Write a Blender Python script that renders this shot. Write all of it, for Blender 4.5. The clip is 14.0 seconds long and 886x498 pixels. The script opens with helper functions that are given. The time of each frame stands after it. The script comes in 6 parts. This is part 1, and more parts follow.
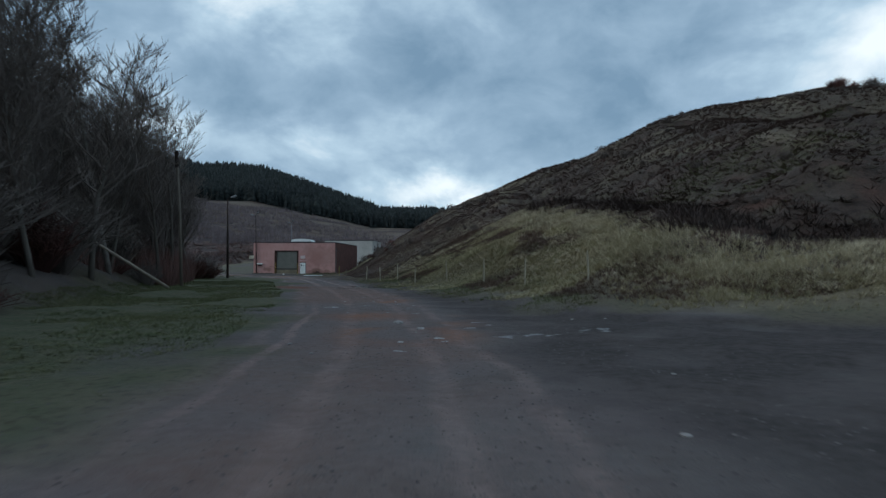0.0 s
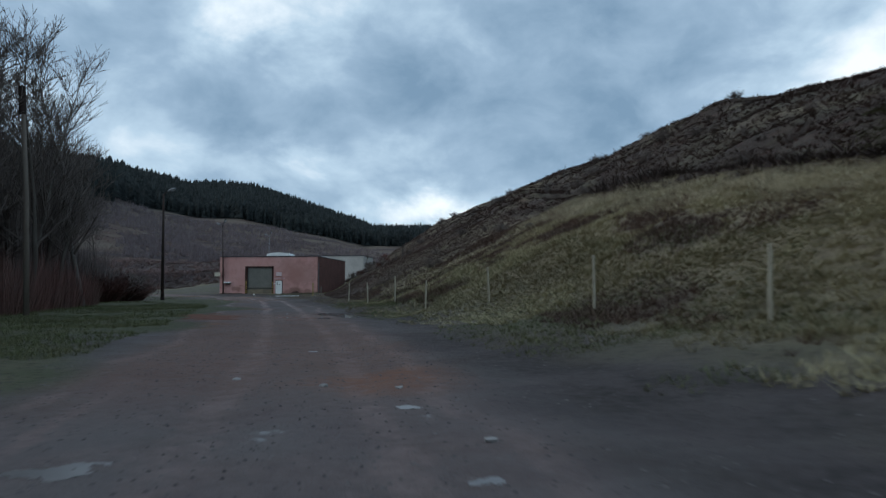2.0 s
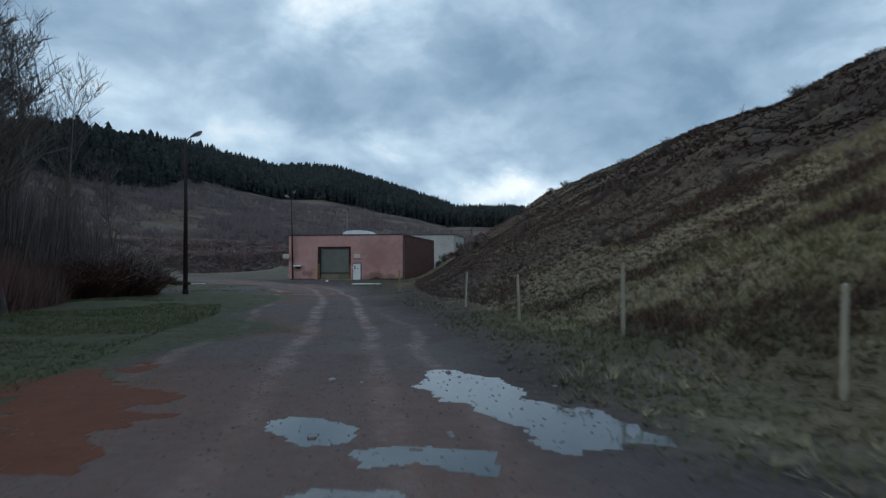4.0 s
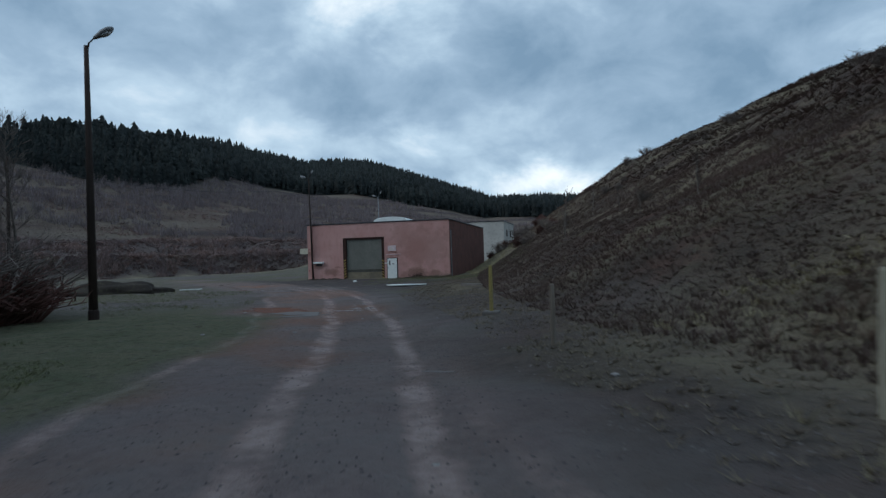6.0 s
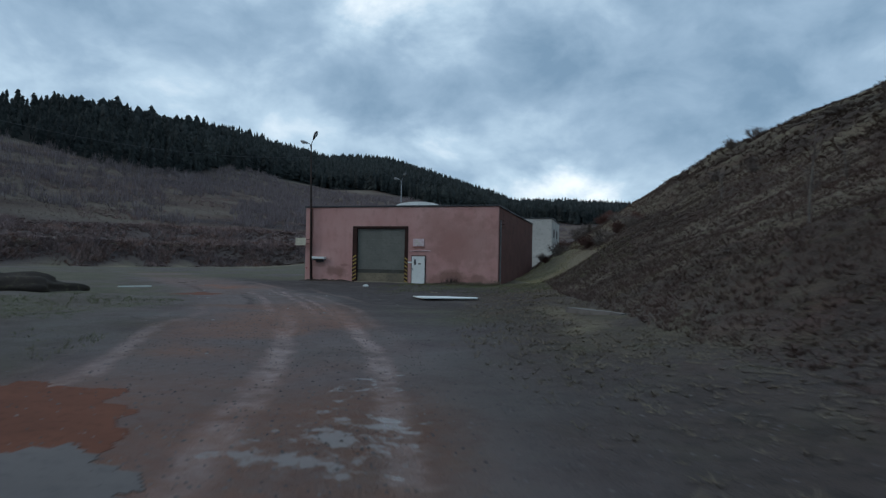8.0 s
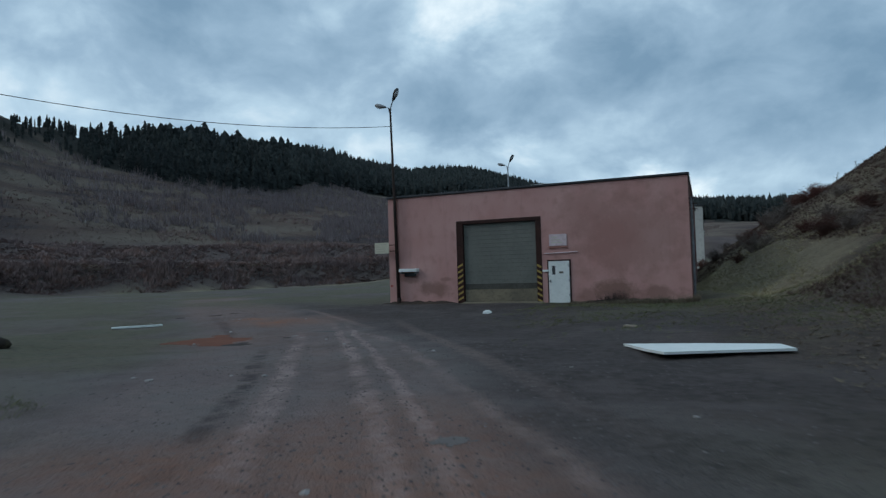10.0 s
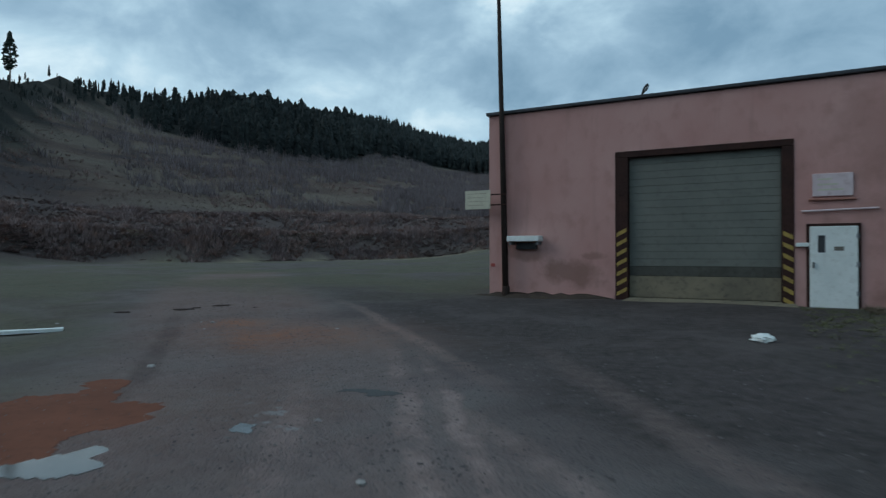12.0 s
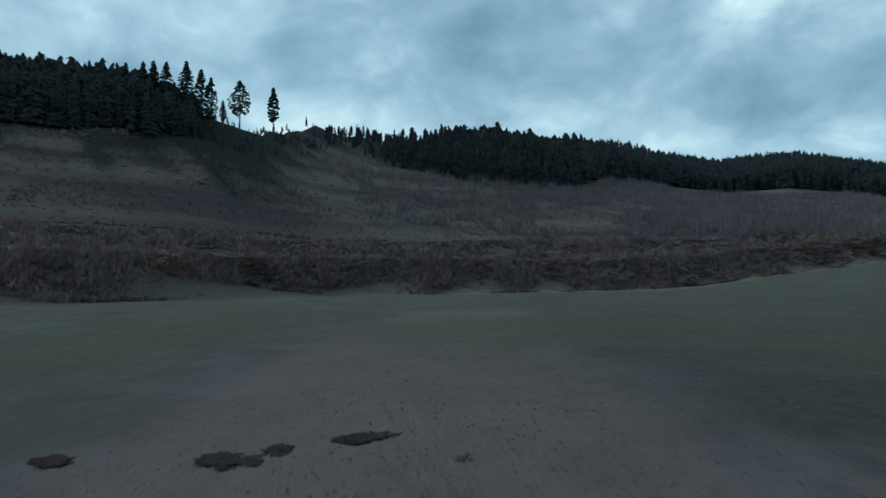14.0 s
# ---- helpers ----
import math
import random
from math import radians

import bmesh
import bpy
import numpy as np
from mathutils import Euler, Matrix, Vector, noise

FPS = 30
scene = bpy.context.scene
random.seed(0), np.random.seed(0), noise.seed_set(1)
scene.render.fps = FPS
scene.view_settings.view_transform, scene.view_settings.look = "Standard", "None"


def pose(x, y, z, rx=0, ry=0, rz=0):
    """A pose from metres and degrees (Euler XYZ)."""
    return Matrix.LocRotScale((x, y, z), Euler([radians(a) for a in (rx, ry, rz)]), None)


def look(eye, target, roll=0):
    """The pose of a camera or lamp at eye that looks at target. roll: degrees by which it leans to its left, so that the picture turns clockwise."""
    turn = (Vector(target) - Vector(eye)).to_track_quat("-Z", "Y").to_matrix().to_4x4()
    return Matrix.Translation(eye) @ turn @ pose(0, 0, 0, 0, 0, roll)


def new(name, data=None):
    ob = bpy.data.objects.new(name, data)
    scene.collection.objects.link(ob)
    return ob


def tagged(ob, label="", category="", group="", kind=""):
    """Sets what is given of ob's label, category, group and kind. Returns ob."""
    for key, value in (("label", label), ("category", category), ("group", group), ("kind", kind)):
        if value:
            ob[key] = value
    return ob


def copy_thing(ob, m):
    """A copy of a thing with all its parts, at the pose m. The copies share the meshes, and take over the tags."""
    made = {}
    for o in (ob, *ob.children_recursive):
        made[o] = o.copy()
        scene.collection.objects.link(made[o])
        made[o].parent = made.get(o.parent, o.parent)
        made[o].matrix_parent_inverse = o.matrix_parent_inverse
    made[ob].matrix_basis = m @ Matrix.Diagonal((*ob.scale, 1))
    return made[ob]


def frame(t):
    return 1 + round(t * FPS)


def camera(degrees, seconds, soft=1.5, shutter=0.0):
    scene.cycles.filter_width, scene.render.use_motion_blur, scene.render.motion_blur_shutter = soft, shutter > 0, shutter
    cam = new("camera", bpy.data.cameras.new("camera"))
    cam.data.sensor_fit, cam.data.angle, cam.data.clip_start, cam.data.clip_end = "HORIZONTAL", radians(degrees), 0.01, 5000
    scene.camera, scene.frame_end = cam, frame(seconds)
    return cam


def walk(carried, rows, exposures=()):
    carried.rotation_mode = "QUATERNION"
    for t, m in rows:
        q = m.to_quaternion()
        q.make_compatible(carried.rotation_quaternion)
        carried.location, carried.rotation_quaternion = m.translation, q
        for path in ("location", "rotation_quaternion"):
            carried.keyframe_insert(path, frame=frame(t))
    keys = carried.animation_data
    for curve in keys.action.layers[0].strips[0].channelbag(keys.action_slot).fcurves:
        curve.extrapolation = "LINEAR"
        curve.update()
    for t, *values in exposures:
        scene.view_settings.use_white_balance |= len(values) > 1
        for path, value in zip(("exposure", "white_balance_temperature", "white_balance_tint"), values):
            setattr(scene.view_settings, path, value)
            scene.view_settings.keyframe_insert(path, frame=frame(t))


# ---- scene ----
# camera: seconds, x, y, z, tilt, roll, heading
PATH = [
    (0.0, 41.75, -110.81, 1.52, 91.55, -0.12, 3.53),
    (0.5, 41.17, -106.12, 1.49, 90.44, 0.62, 1.86),
    (1.0, 40.56, -101.57, 1.35, 89.81, 1.49, 1.37),
    (1.5, 39.95, -97.17, 1.38, 93.91, 2.06, 2.15),
    (2.0, 39.12, -92.78, 1.21, 93.39, 0.18, 2.95),
    (2.5, 38.04, -88.27, 1.42, 91.82, -0.96, 4.30),
    (3.0, 36.88, -83.62, 1.52, 91.92, -0.25, 5.98),
    (3.5, 35.55, -79.10, 1.56, 93.32, -0.95, 8.32),
    (3.7, 34.98, -77.32, 1.59, 92.22, -0.50, 9.35),
    (5.8, 29.34, -60.70, 1.60, 90.88, 1.27, 13.13),
    (6.0, 28.74, -59.12, 1.58, 91.12, 1.73, 13.56),
    (6.5, 27.26, -55.15, 1.54, 91.47, 1.08, 13.84),
    (7.0, 25.79, -51.12, 1.48, 91.38, 0.56, 13.73),
    (7.5, 24.33, -47.17, 1.50, 91.11, -0.66, 13.97),
    (8.0, 22.83, -43.43, 1.48, 91.38, -1.01, 15.11),
    (8.2, 22.23, -42.02, 1.48, 90.99, -0.33, 15.92),
    (10.3, 14.53, -27.57, 1.52, 92.43, 1.00, 23.96),
    (10.5, 13.74, -26.32, 1.45, 92.35, 0.34, 24.32),
    (11.0, 11.81, -23.36, 1.63, 90.97, 0.02, 25.63),
    (11.5, 9.91, -20.50, 1.40, 90.15, -0.76, 26.90),
    (12.0, 8.08, -17.83, 1.39, 90.26, 0.11, 28.70),
    (12.5, 5.96, -15.23, 1.08, 90.30, -0.45, 32.39),
    (13.0, 3.69, -12.92, 0.99, 91.28, 0.18, 37.55),
    (13.5, 1.30, -10.64, 1.04, 91.93, 0.98, 43.46),
    (14.0, -1.12, -8.57, 1.20, 93.32, 0.72, 49.85),
]
cam = camera(71.5, 14.0, soft=1.3, shutter=0.25)
walk(cam, [(r[0], pose(*r[1:])) for r in PATH], exposures=[(0.0, -0.04, 6280, 10), (0.5, 0.08, 6330, 12), (1.5, 0.04, 6330, 12), (8.2, 0.04, 6330, 12), (10.3, 0.0, 6260, 8), (12.0, 0.0, 6200, 4), (13.0, -0.02, 6050, -1), (14.0, -0.05, 5950, -4)])

# ---------------------------------------------------------------- world and light
SUN_EL, SUN_AZ = radians(34), radians(-118)
world = bpy.data.worlds.new("overcast_sky")
scene.world = world
world.use_nodes = True
wt = world.node_tree
wt.nodes.clear()


def wn(kind, **kw):
    n = wt.nodes.new(kind)
    for k, v in kw.items():
        n.inputs[k].default_value = v
    return n


sky = wt.nodes.new("ShaderNodeTexSky")
sky.sky_type, sky.sun_disc = "NISHITA", False
sky.sun_elevation, sky.sun_rotation = SUN_EL, SUN_AZ
geo = wt.nodes.new("ShaderNodeTexCoord")
sep = wt.nodes.new("ShaderNodeSeparateXYZ")
wt.links.new(geo.outputs["Generated"], sep.inputs[0])


def wmath(op, a, b):
    n = wt.nodes.new("ShaderNodeMath")
    n.operation = op
    for i, v in enumerate((a, b)):
        if isinstance(v, (int, float)):
            n.inputs[i].default_value = v
        else:
            wt.links.new(v, n.inputs[i])
    return n.outputs[0]


bearing = wmath("ARCTAN2", sep.outputs[0], sep.outputs[1])
height = wmath("ARCSINE", sep.outputs[2], 0.0)


def cloud_noise(scale, detail, rough, stretch, shift):
    """Noise over the sky's dome, flattened towards the horizon."""
    mp = wt.nodes.new("ShaderNodeMapping")
    mp.inputs["Scale"].default_value = (1, 1, stretch)
    mp.inputs["Location"].default_value = shift
    wt.links.new(geo.outputs["Generated"], mp.inputs[0])
    n = wn("ShaderNodeTexNoise", Scale=scale, Detail=detail, Roughness=rough, Distortion=0.25)
    wt.links.new(mp.outputs[0], n.inputs["Vector"])
    return n.outputs[0]


big = cloud_noise(2.6, 4.0, 0.45, 1.9, (0.4, 0.0, 0.0))
fine = cloud_noise(7.5, 6.0, 0.55, 1.5, (3.0, 1.0, 0.0))
stir_a, stir_b = cloud_noise(5.0, 5.0, 0.6, 1.6, (7.0, 2.0, 0.0)), cloud_noise(5.5, 5.0, 0.6, 1.6, (1.0, 9.0, 4.0))
# ragged places in the cloud cover: bearing and height in degrees, half sizes, thinner (+) or thicker (-)
bearing = wmath("ADD", bearing, wmath("MULTIPLY", wmath("SUBTRACT", stir_a, 0.5), 0.24))
height = wmath("ADD", height, wmath("MULTIPLY", wmath("SUBTRACT", stir_b, 0.5), 0.13))
CLOUDS = [(-20, 25, 7, 3.5, 0.2), (-3.5, 7.5, 4, 2.2, 0.24), (-8, 6.5, 4, 1.8, 0.1), (30, 16, 7, 4, 0.14), (-31, 16, 8, 5, 0.05), (-20, 11.5, 8, 2, 0.06),
          (-8, 17, 12, 3.5, -0.1), (-19, 14.5, 8, 2.4, -0.08), (14, 18, 9, 6, -0.1), (8, 11.5, 7, 2.4, -0.08), (-3, 22, 6, 3, 0.05), (2, 11.5, 3, 1.4, 0.08),
          (-52, 18, 9, 3, 0.06), (-61, 14, 9, 3.5, 0.08), (-13, 10, 5, 1.6, 0.05), (-28, 12, 7, 3, 0.05), (-76, 24, 12, 6, 0.07), (-26, 19, 7, 4, -0.08), (-45, 21, 12, 5, -0.09), (24, 22, 10, 4, -0.05)]
cover = wmath("ADD", wmath("MULTIPLY", big, 0.3), wmath("ADD", wmath("MULTIPLY", fine, 0.44), 0.12))
for cb, ch, wb, wh, amount in CLOUDS:
    qb = wmath("MULTIPLY", wmath("SUBTRACT", bearing, radians(cb)), 1 / radians(wb))
    qh = wmath("MULTIPLY", wmath("SUBTRACT", height, radians(ch)), 1 / radians(wh))
    q = wmath("ADD", wmath("MULTIPLY", qb, qb), wmath("MULTIPLY", qh, qh))
    cover = wmath("ADD", cover, wmath("MULTIPLY", wmath("POWER", 2.718, wmath("MULTIPLY", q, -1.0)), amount))
ramp = wt.nodes.new("ShaderNodeValToRGB")
els = ramp.color_ramp.elements
els[0].position, els[0].color = 0.34, (0.18, 0.29, 0.4, 1)
els[1].position, els[1].color = 0.72, (0.9, 0.98, 1.0, 1)
for at_, col_ in ((0.48, (0.31, 0.44, 0.56, 1)), (0.57, (0.46, 0.61, 0.72, 1))):
    els.new(at_).color = col_
# a paler band low over the horizon
low = wmath("MULTIPLY", wmath("POWER", wmath("SUBTRACT", 1.0, wmath("ABSOLUTE", sep.outputs[2], 0)), 9.0), 0.015)
wt.links.new(wmath("ADD", cover, low), ramp.inputs[0])
clear = wt.nodes.new("ShaderNodeMix")
clear.data_type = "RGBA"
clear.inputs[0].default_value = 0.93
dim = wt.nodes.new("ShaderNodeMix")
dim.data_type, dim.blend_type = "RGBA", "MULTIPLY"
dim.inputs[0].default_value = 1.0
wt.links.new(sky.outputs[0], dim.inputs[6])
dim.inputs[7].default_value = (0.08, 0.08, 0.08, 1)
wt.links.new(dim.outputs[2], clear.inputs[6])
wt.links.new(ramp.outputs[0], clear.inputs[7])
bg = wn("ShaderNodeBackground", Strength=1.12)
wt.links.new(clear.outputs[2], bg.inputs[0])
wout = wt.nodes.new("ShaderNodeOutputWorld")
wt.links.new(bg.outputs[0], wout.inputs[0])

sun = new("sun", bpy.data.lights.new("sun", "SUN"))
sun.data.energy, sun.data.angle, sun.data.color = 0.6, radians(35), (1.0, 0.97, 0.93)
sun.matrix_world = look((0, 0, 60), (-60 * math.sin(SUN_AZ) * math.cos(SUN_EL), -60 * math.cos(SUN_AZ) * math.cos(SUN_EL), 60 - 60 * math.sin(SUN_EL)))


# ---------------------------------------------------------------- materials
def mat(name, c1, c2, scale=1.5, rough=0.85, c3=None, fine_scale=None, bump=0.3, bump_scale=None, metal=0.0, lo=0.35, hi=0.65, stretch=(1, 1, 1), per_object=0.0, per_island=0.0):
    """Two colours mixed by a coarse noise, a third by a fine one, with relief, at world size."""
    m = bpy.data.materials.new(name)
    m.use_nodes = True
    nt = m.node_tree
    b = nt.nodes["Principled BSDF"]
    b.inputs["Roughness"].default_value, b.inputs["Metallic"].default_value = rough, metal
    b.inputs["Specular IOR Level"].default_value = 0.12 if rough > 0.75 else 0.5
    g = nt.nodes.new("ShaderNodeNewGeometry")
    mp = nt.nodes.new("ShaderNodeMapping")
    mp.inputs["Scale"].default_value = stretch
    nt.links.new(g.outputs["Position"], mp.inputs[0])

    def tex(s, detail=5.0):
        n = nt.nodes.new("ShaderNodeTexNoise")
        n.inputs["Scale"].default_value, n.inputs["Detail"].default_value, n.inputs["Roughness"].default_value = s, detail, 0.6
        nt.links.new(mp.outputs[0], n.inputs["Vector"])
        return n.outputs[0]

    def rng(x, a, c):
        n = nt.nodes.new("ShaderNodeMapRange")
        n.inputs[1].default_value, n.inputs[2].default_value = a, c
        nt.links.new(x, n.inputs[0])
        return n.outputs[0]

    def mix(f, a, c):
        n = nt.nodes.new("ShaderNodeMix")
        n.data_type = "RGBA"
        if isinstance(f, float):
            n.inputs[0].default_value = f
        else:
            nt.links.new(f, n.inputs[0])
        for i, v in ((6, a), (7, c)):
            if isinstance(v, tuple):
                n.inputs[i].default_value = (*v, 1)
            else:
                nt.links.new(v, n.inputs[i])
        return n.outputs[2]

    fs = fine_scale or scale * 9
    col = mix(rng(tex(scale), lo, hi), c1, c2)
    f = tex(fs, 4.0)
    c3 = c3 or tuple(v * 0.55 for v in c1)
    col = mix(rng(f, 0.52, 0.8), col, c3)
    if per_object or per_island:
        hsv = nt.nodes.new("ShaderNodeHueSaturation")
        src = nt.nodes.new("ShaderNodeObjectInfo").outputs["Random"] if per_object else g.outputs["Random Per Island"]
        k = per_object or per_island
        n = nt.nodes.new("ShaderNodeMapRange")
        n.inputs[3].default_value, n.inputs[4].default_value = 1 - k, 1 + k
        nt.links.new(src, n.inputs[0])
        nt.links.new(n.outputs[0], hsv.inputs["Value"])
        nt.links.new(col, hsv.inputs["Color"])
        col = hsv.outputs[0]
    nt.links.new(col, b.inputs["Base Color"])
    if bump:
        bn = nt.nodes.new("ShaderNodeBump")
        bn.inputs["Strength"].default_value, bn.inputs["Distance"].default_value = bump, 0.03
        nt.links.new(tex(bump_scale or fs * 1.5, 3.0), bn.inputs["Height"])
        nt.links.new(bn.outputs[0], b.inputs["Normal"])
    m["mix"] = 1
    return m


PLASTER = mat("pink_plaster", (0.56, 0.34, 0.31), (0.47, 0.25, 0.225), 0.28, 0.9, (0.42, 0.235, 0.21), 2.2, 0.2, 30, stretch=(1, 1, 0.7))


def patchy_plaster(m, patches):
    """Brown damp stains and broad darker areas on painted plaster: x, z, half sizes, strength; ragged by noise."""
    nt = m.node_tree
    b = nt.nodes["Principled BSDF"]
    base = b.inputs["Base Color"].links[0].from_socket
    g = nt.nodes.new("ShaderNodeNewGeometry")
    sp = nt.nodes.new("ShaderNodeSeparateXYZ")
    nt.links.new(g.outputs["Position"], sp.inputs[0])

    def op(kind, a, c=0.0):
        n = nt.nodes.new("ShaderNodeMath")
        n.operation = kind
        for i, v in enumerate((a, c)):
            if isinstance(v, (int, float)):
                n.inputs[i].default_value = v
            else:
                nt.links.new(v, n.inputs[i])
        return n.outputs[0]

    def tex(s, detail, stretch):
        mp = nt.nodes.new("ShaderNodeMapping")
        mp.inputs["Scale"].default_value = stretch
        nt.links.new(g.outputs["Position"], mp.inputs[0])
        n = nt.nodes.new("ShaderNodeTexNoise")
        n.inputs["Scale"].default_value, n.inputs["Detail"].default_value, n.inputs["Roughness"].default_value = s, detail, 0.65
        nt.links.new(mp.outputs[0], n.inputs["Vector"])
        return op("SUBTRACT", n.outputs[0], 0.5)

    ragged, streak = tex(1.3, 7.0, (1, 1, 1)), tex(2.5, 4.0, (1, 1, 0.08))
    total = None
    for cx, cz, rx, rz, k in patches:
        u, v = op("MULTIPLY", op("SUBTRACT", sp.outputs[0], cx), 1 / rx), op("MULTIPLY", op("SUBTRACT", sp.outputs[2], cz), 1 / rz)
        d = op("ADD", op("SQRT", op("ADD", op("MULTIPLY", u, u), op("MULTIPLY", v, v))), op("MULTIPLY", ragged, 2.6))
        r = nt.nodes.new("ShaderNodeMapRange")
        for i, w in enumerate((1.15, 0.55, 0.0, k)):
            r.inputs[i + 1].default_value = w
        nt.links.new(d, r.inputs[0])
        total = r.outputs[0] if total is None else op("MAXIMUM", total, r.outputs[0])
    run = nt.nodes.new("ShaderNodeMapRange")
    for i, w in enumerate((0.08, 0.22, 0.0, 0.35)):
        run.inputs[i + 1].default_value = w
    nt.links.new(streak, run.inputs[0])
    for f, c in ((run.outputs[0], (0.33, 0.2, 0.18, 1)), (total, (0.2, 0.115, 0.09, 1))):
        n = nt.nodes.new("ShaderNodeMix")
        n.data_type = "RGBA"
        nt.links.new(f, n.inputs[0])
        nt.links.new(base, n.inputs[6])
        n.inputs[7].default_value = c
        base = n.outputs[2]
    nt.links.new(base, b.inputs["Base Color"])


# the last two patches darken the upper right part of the front wall
patchy_plaster(PLASTER, ((2.7, 0.75, 0.95, 0.45, 0.6), (1.3, 1.35, 0.5, 0.25, 0.45), (3.3, 1.25, 0.4, 0.12, 0.45), (11.9, 0.55, 1.2, 0.55, 0.75), (13.8, 0.35, 1.0, 0.4, 0.6), (10.4, 0.3, 0.6, 0.4, 0.5), (12.6, 3.2, 3.4, 2.2, 0.3), (10.6, 4.2, 1.6, 1.4, 0.22)))
PLASTER_BROWN = mat("red_brown_plaster", (0.36, 0.178, 0.138), (0.44, 0.225, 0.18), 0.9, 0.95, (0.296, 0.161, 0.135), 5.0, 0.3, 20)
# brick-red render taken darker and browner: the side's shade is in the colour
SHADED_RENDER = mat("shaded_red_render", (0.13, 0.066, 0.056), (0.17, 0.083, 0.07), 0.6, 0.92, (0.07, 0.05, 0.045), 3.0, 0.3, 20)
KERB = mat("dirty_grey_kerb", (0.2, 0.185, 0.17), (0.14, 0.128, 0.12), 1.0, 0.9, (0.1, 0.09, 0.08), 6.0)
CONCRETE = mat("pale_concrete", (0.56, 0.55, 0.51), (0.43, 0.42, 0.39), 0.4, 0.9, (0.33, 0.31, 0.28), 3.0)
DIRTYCONCRETE = mat("dirty_yellowish_concrete", (0.24, 0.205, 0.145), (0.16, 0.14, 0.105), 1.2, 0.9, (0.1, 0.085, 0.07), 7.0)
DARKSTEEL = mat("dark_brown_steel", (0.035, 0.02, 0.018), (0.055, 0.027, 0.022), 2.0, 0.78, None, 15, 0.1)
FLASHING = mat("black_roof_flashing", (0.02, 0.022, 0.027), (0.035, 0.037, 0.042), 1.5, 0.5, None, 12, 0.1)
ROLLER = mat("grey_green_roller_door", (0.165, 0.168, 0.145), (0.125, 0.13, 0.112), 0.8, 0.65, (0.1, 0.1, 0.086), 6.0, 0.1)
DOORDIRT = mat("muddy_splash_band", (0.07, 0.068, 0.058), (0.1, 0.098, 0.085), 2.0, 0.85, (0.05, 0.045, 0.04), 9)
WHITE = mat("weathered_white_paint", (0.8, 0.83, 0.8), (0.71, 0.75, 0.72), 1.8, 0.5, (0.62, 0.64, 0.6), 9.0, 0.08)
SIGN = mat("cream_sign_paint", (0.6, 0.57, 0.44), (0.52, 0.49, 0.38), 2.0, 0.5, (0.4, 0.37, 0.28), 9.0, 0.05)
SIGNPINK = mat("faded_pinkish_sign", (0.675, 0.567, 0.581), (0.567, 0.446, 0.459), 2.0, 0.5, (0.486, 0.351, 0.351), 8.0, 0.05)
SIGNTEXT = mat("faded_brown_lettering", (0.44, 0.4, 0.31), (0.38, 0.34, 0.27), 4.0, 0.7, None, 20, 0)
INK = mat("faded_dark_lettering", (0.14, 0.13, 0.11), (0.18, 0.16, 0.13), 4.0, 0.7, None, 20, 0)
YELLOW = mat("hazard_yellow", (0.42, 0.29, 0.06), (0.3, 0.2, 0.05), 4.0, 0.6, (0.14, 0.1, 0.05), 18, 0.1)
POSTWOOD = mat("weathered_pale_post", (0.48, 0.44, 0.34), (0.36, 0.33, 0.25), 3.0, 0.85, (0.217, 0.185, 0.142), 20, 0.3, stretch=(1, 1, 0.2))
POSTYELLOW = mat("faded_yellow_post", (0.36, 0.29, 0.1), (0.27, 0.22, 0.1), 3.0, 0.8, (0.2, 0.16, 0.07), 20, 0.2)
POLEWOOD = mat("dark_tarred_pole", (0.03, 0.023, 0.02), (0.05, 0.035, 0.03), 2.0, 0.8, None, 14, 0.3, stretch=(1, 1, 0.2))
GREYPOLE = mat("weathered_grey_pole", (0.24, 0.205, 0.17), (0.14, 0.115, 0.095), 1.2, 0.85, None, 12, 0.3, stretch=(1, 1, 0.15))
LAMPGREY = mat("grey_lamp_housing", (0.25, 0.26, 0.27), (0.16, 0.17, 0.18), 3.0, 0.45, None, 12, 0.05)
LAMPDARK = mat("dark_lamp_housing", (0.03, 0.032, 0.036), (0.05, 0.052, 0.055), 3.0, 0.45, None, 12, 0.05)
GLASSY = mat("clouded_lamp_glass", (0.5, 0.52, 0.53), (0.42, 0.44, 0.45), 5.0, 0.2, None, 20, 0)
BARK = mat("grey_brown_bark", (0.0924, 0.0798, 0.069), (0.134, 0.118, 0.101), 2.5, 0.9, None, 20, 0.4, stretch=(1, 1, 0.3))
BIRCHBARK = mat("pale_birch_bark", (0.21, 0.189, 0.168), (0.133, 0.119, 0.105), 2.0, 0.8, (0.042, 0.035, 0.0315), 9, 0.3, stretch=(1, 1, 2.5))
TWIG = mat("thin_dark_twigs", (0.12, 0.1, 0.09), (0.165, 0.137, 0.12), 1.0, 0.9, None, 8, 0, per_object=0.25)
REDTWIG = mat("red_brown_twigs", (0.128, 0.0562, 0.048), (0.105, 0.0638, 0.054), 0.7, 0.9, None, 8, 0, per_object=0.3)
DARKSCRUB = mat("dark_brown_thicket", (0.29, 0.205, 0.182), (0.2, 0.155, 0.155), 0.12, 0.95, (0.27, 0.14, 0.095), 0.6, 0, per_island=0.35)
SCRUB = mat("dry_brown_scrub", (0.128, 0.085, 0.073), (0.094, 0.069, 0.062), 0.12, 0.95, (0.142, 0.112, 0.08), 0.6, 0, per_island=0.25)
HILLSCRUB = mat("grey_brown_hill_scrub", (0.238, 0.178, 0.158), (0.17, 0.13, 0.122), 0.05, 0.95, (0.265, 0.212, 0.165), 0.5, 0, per_island=0.2)
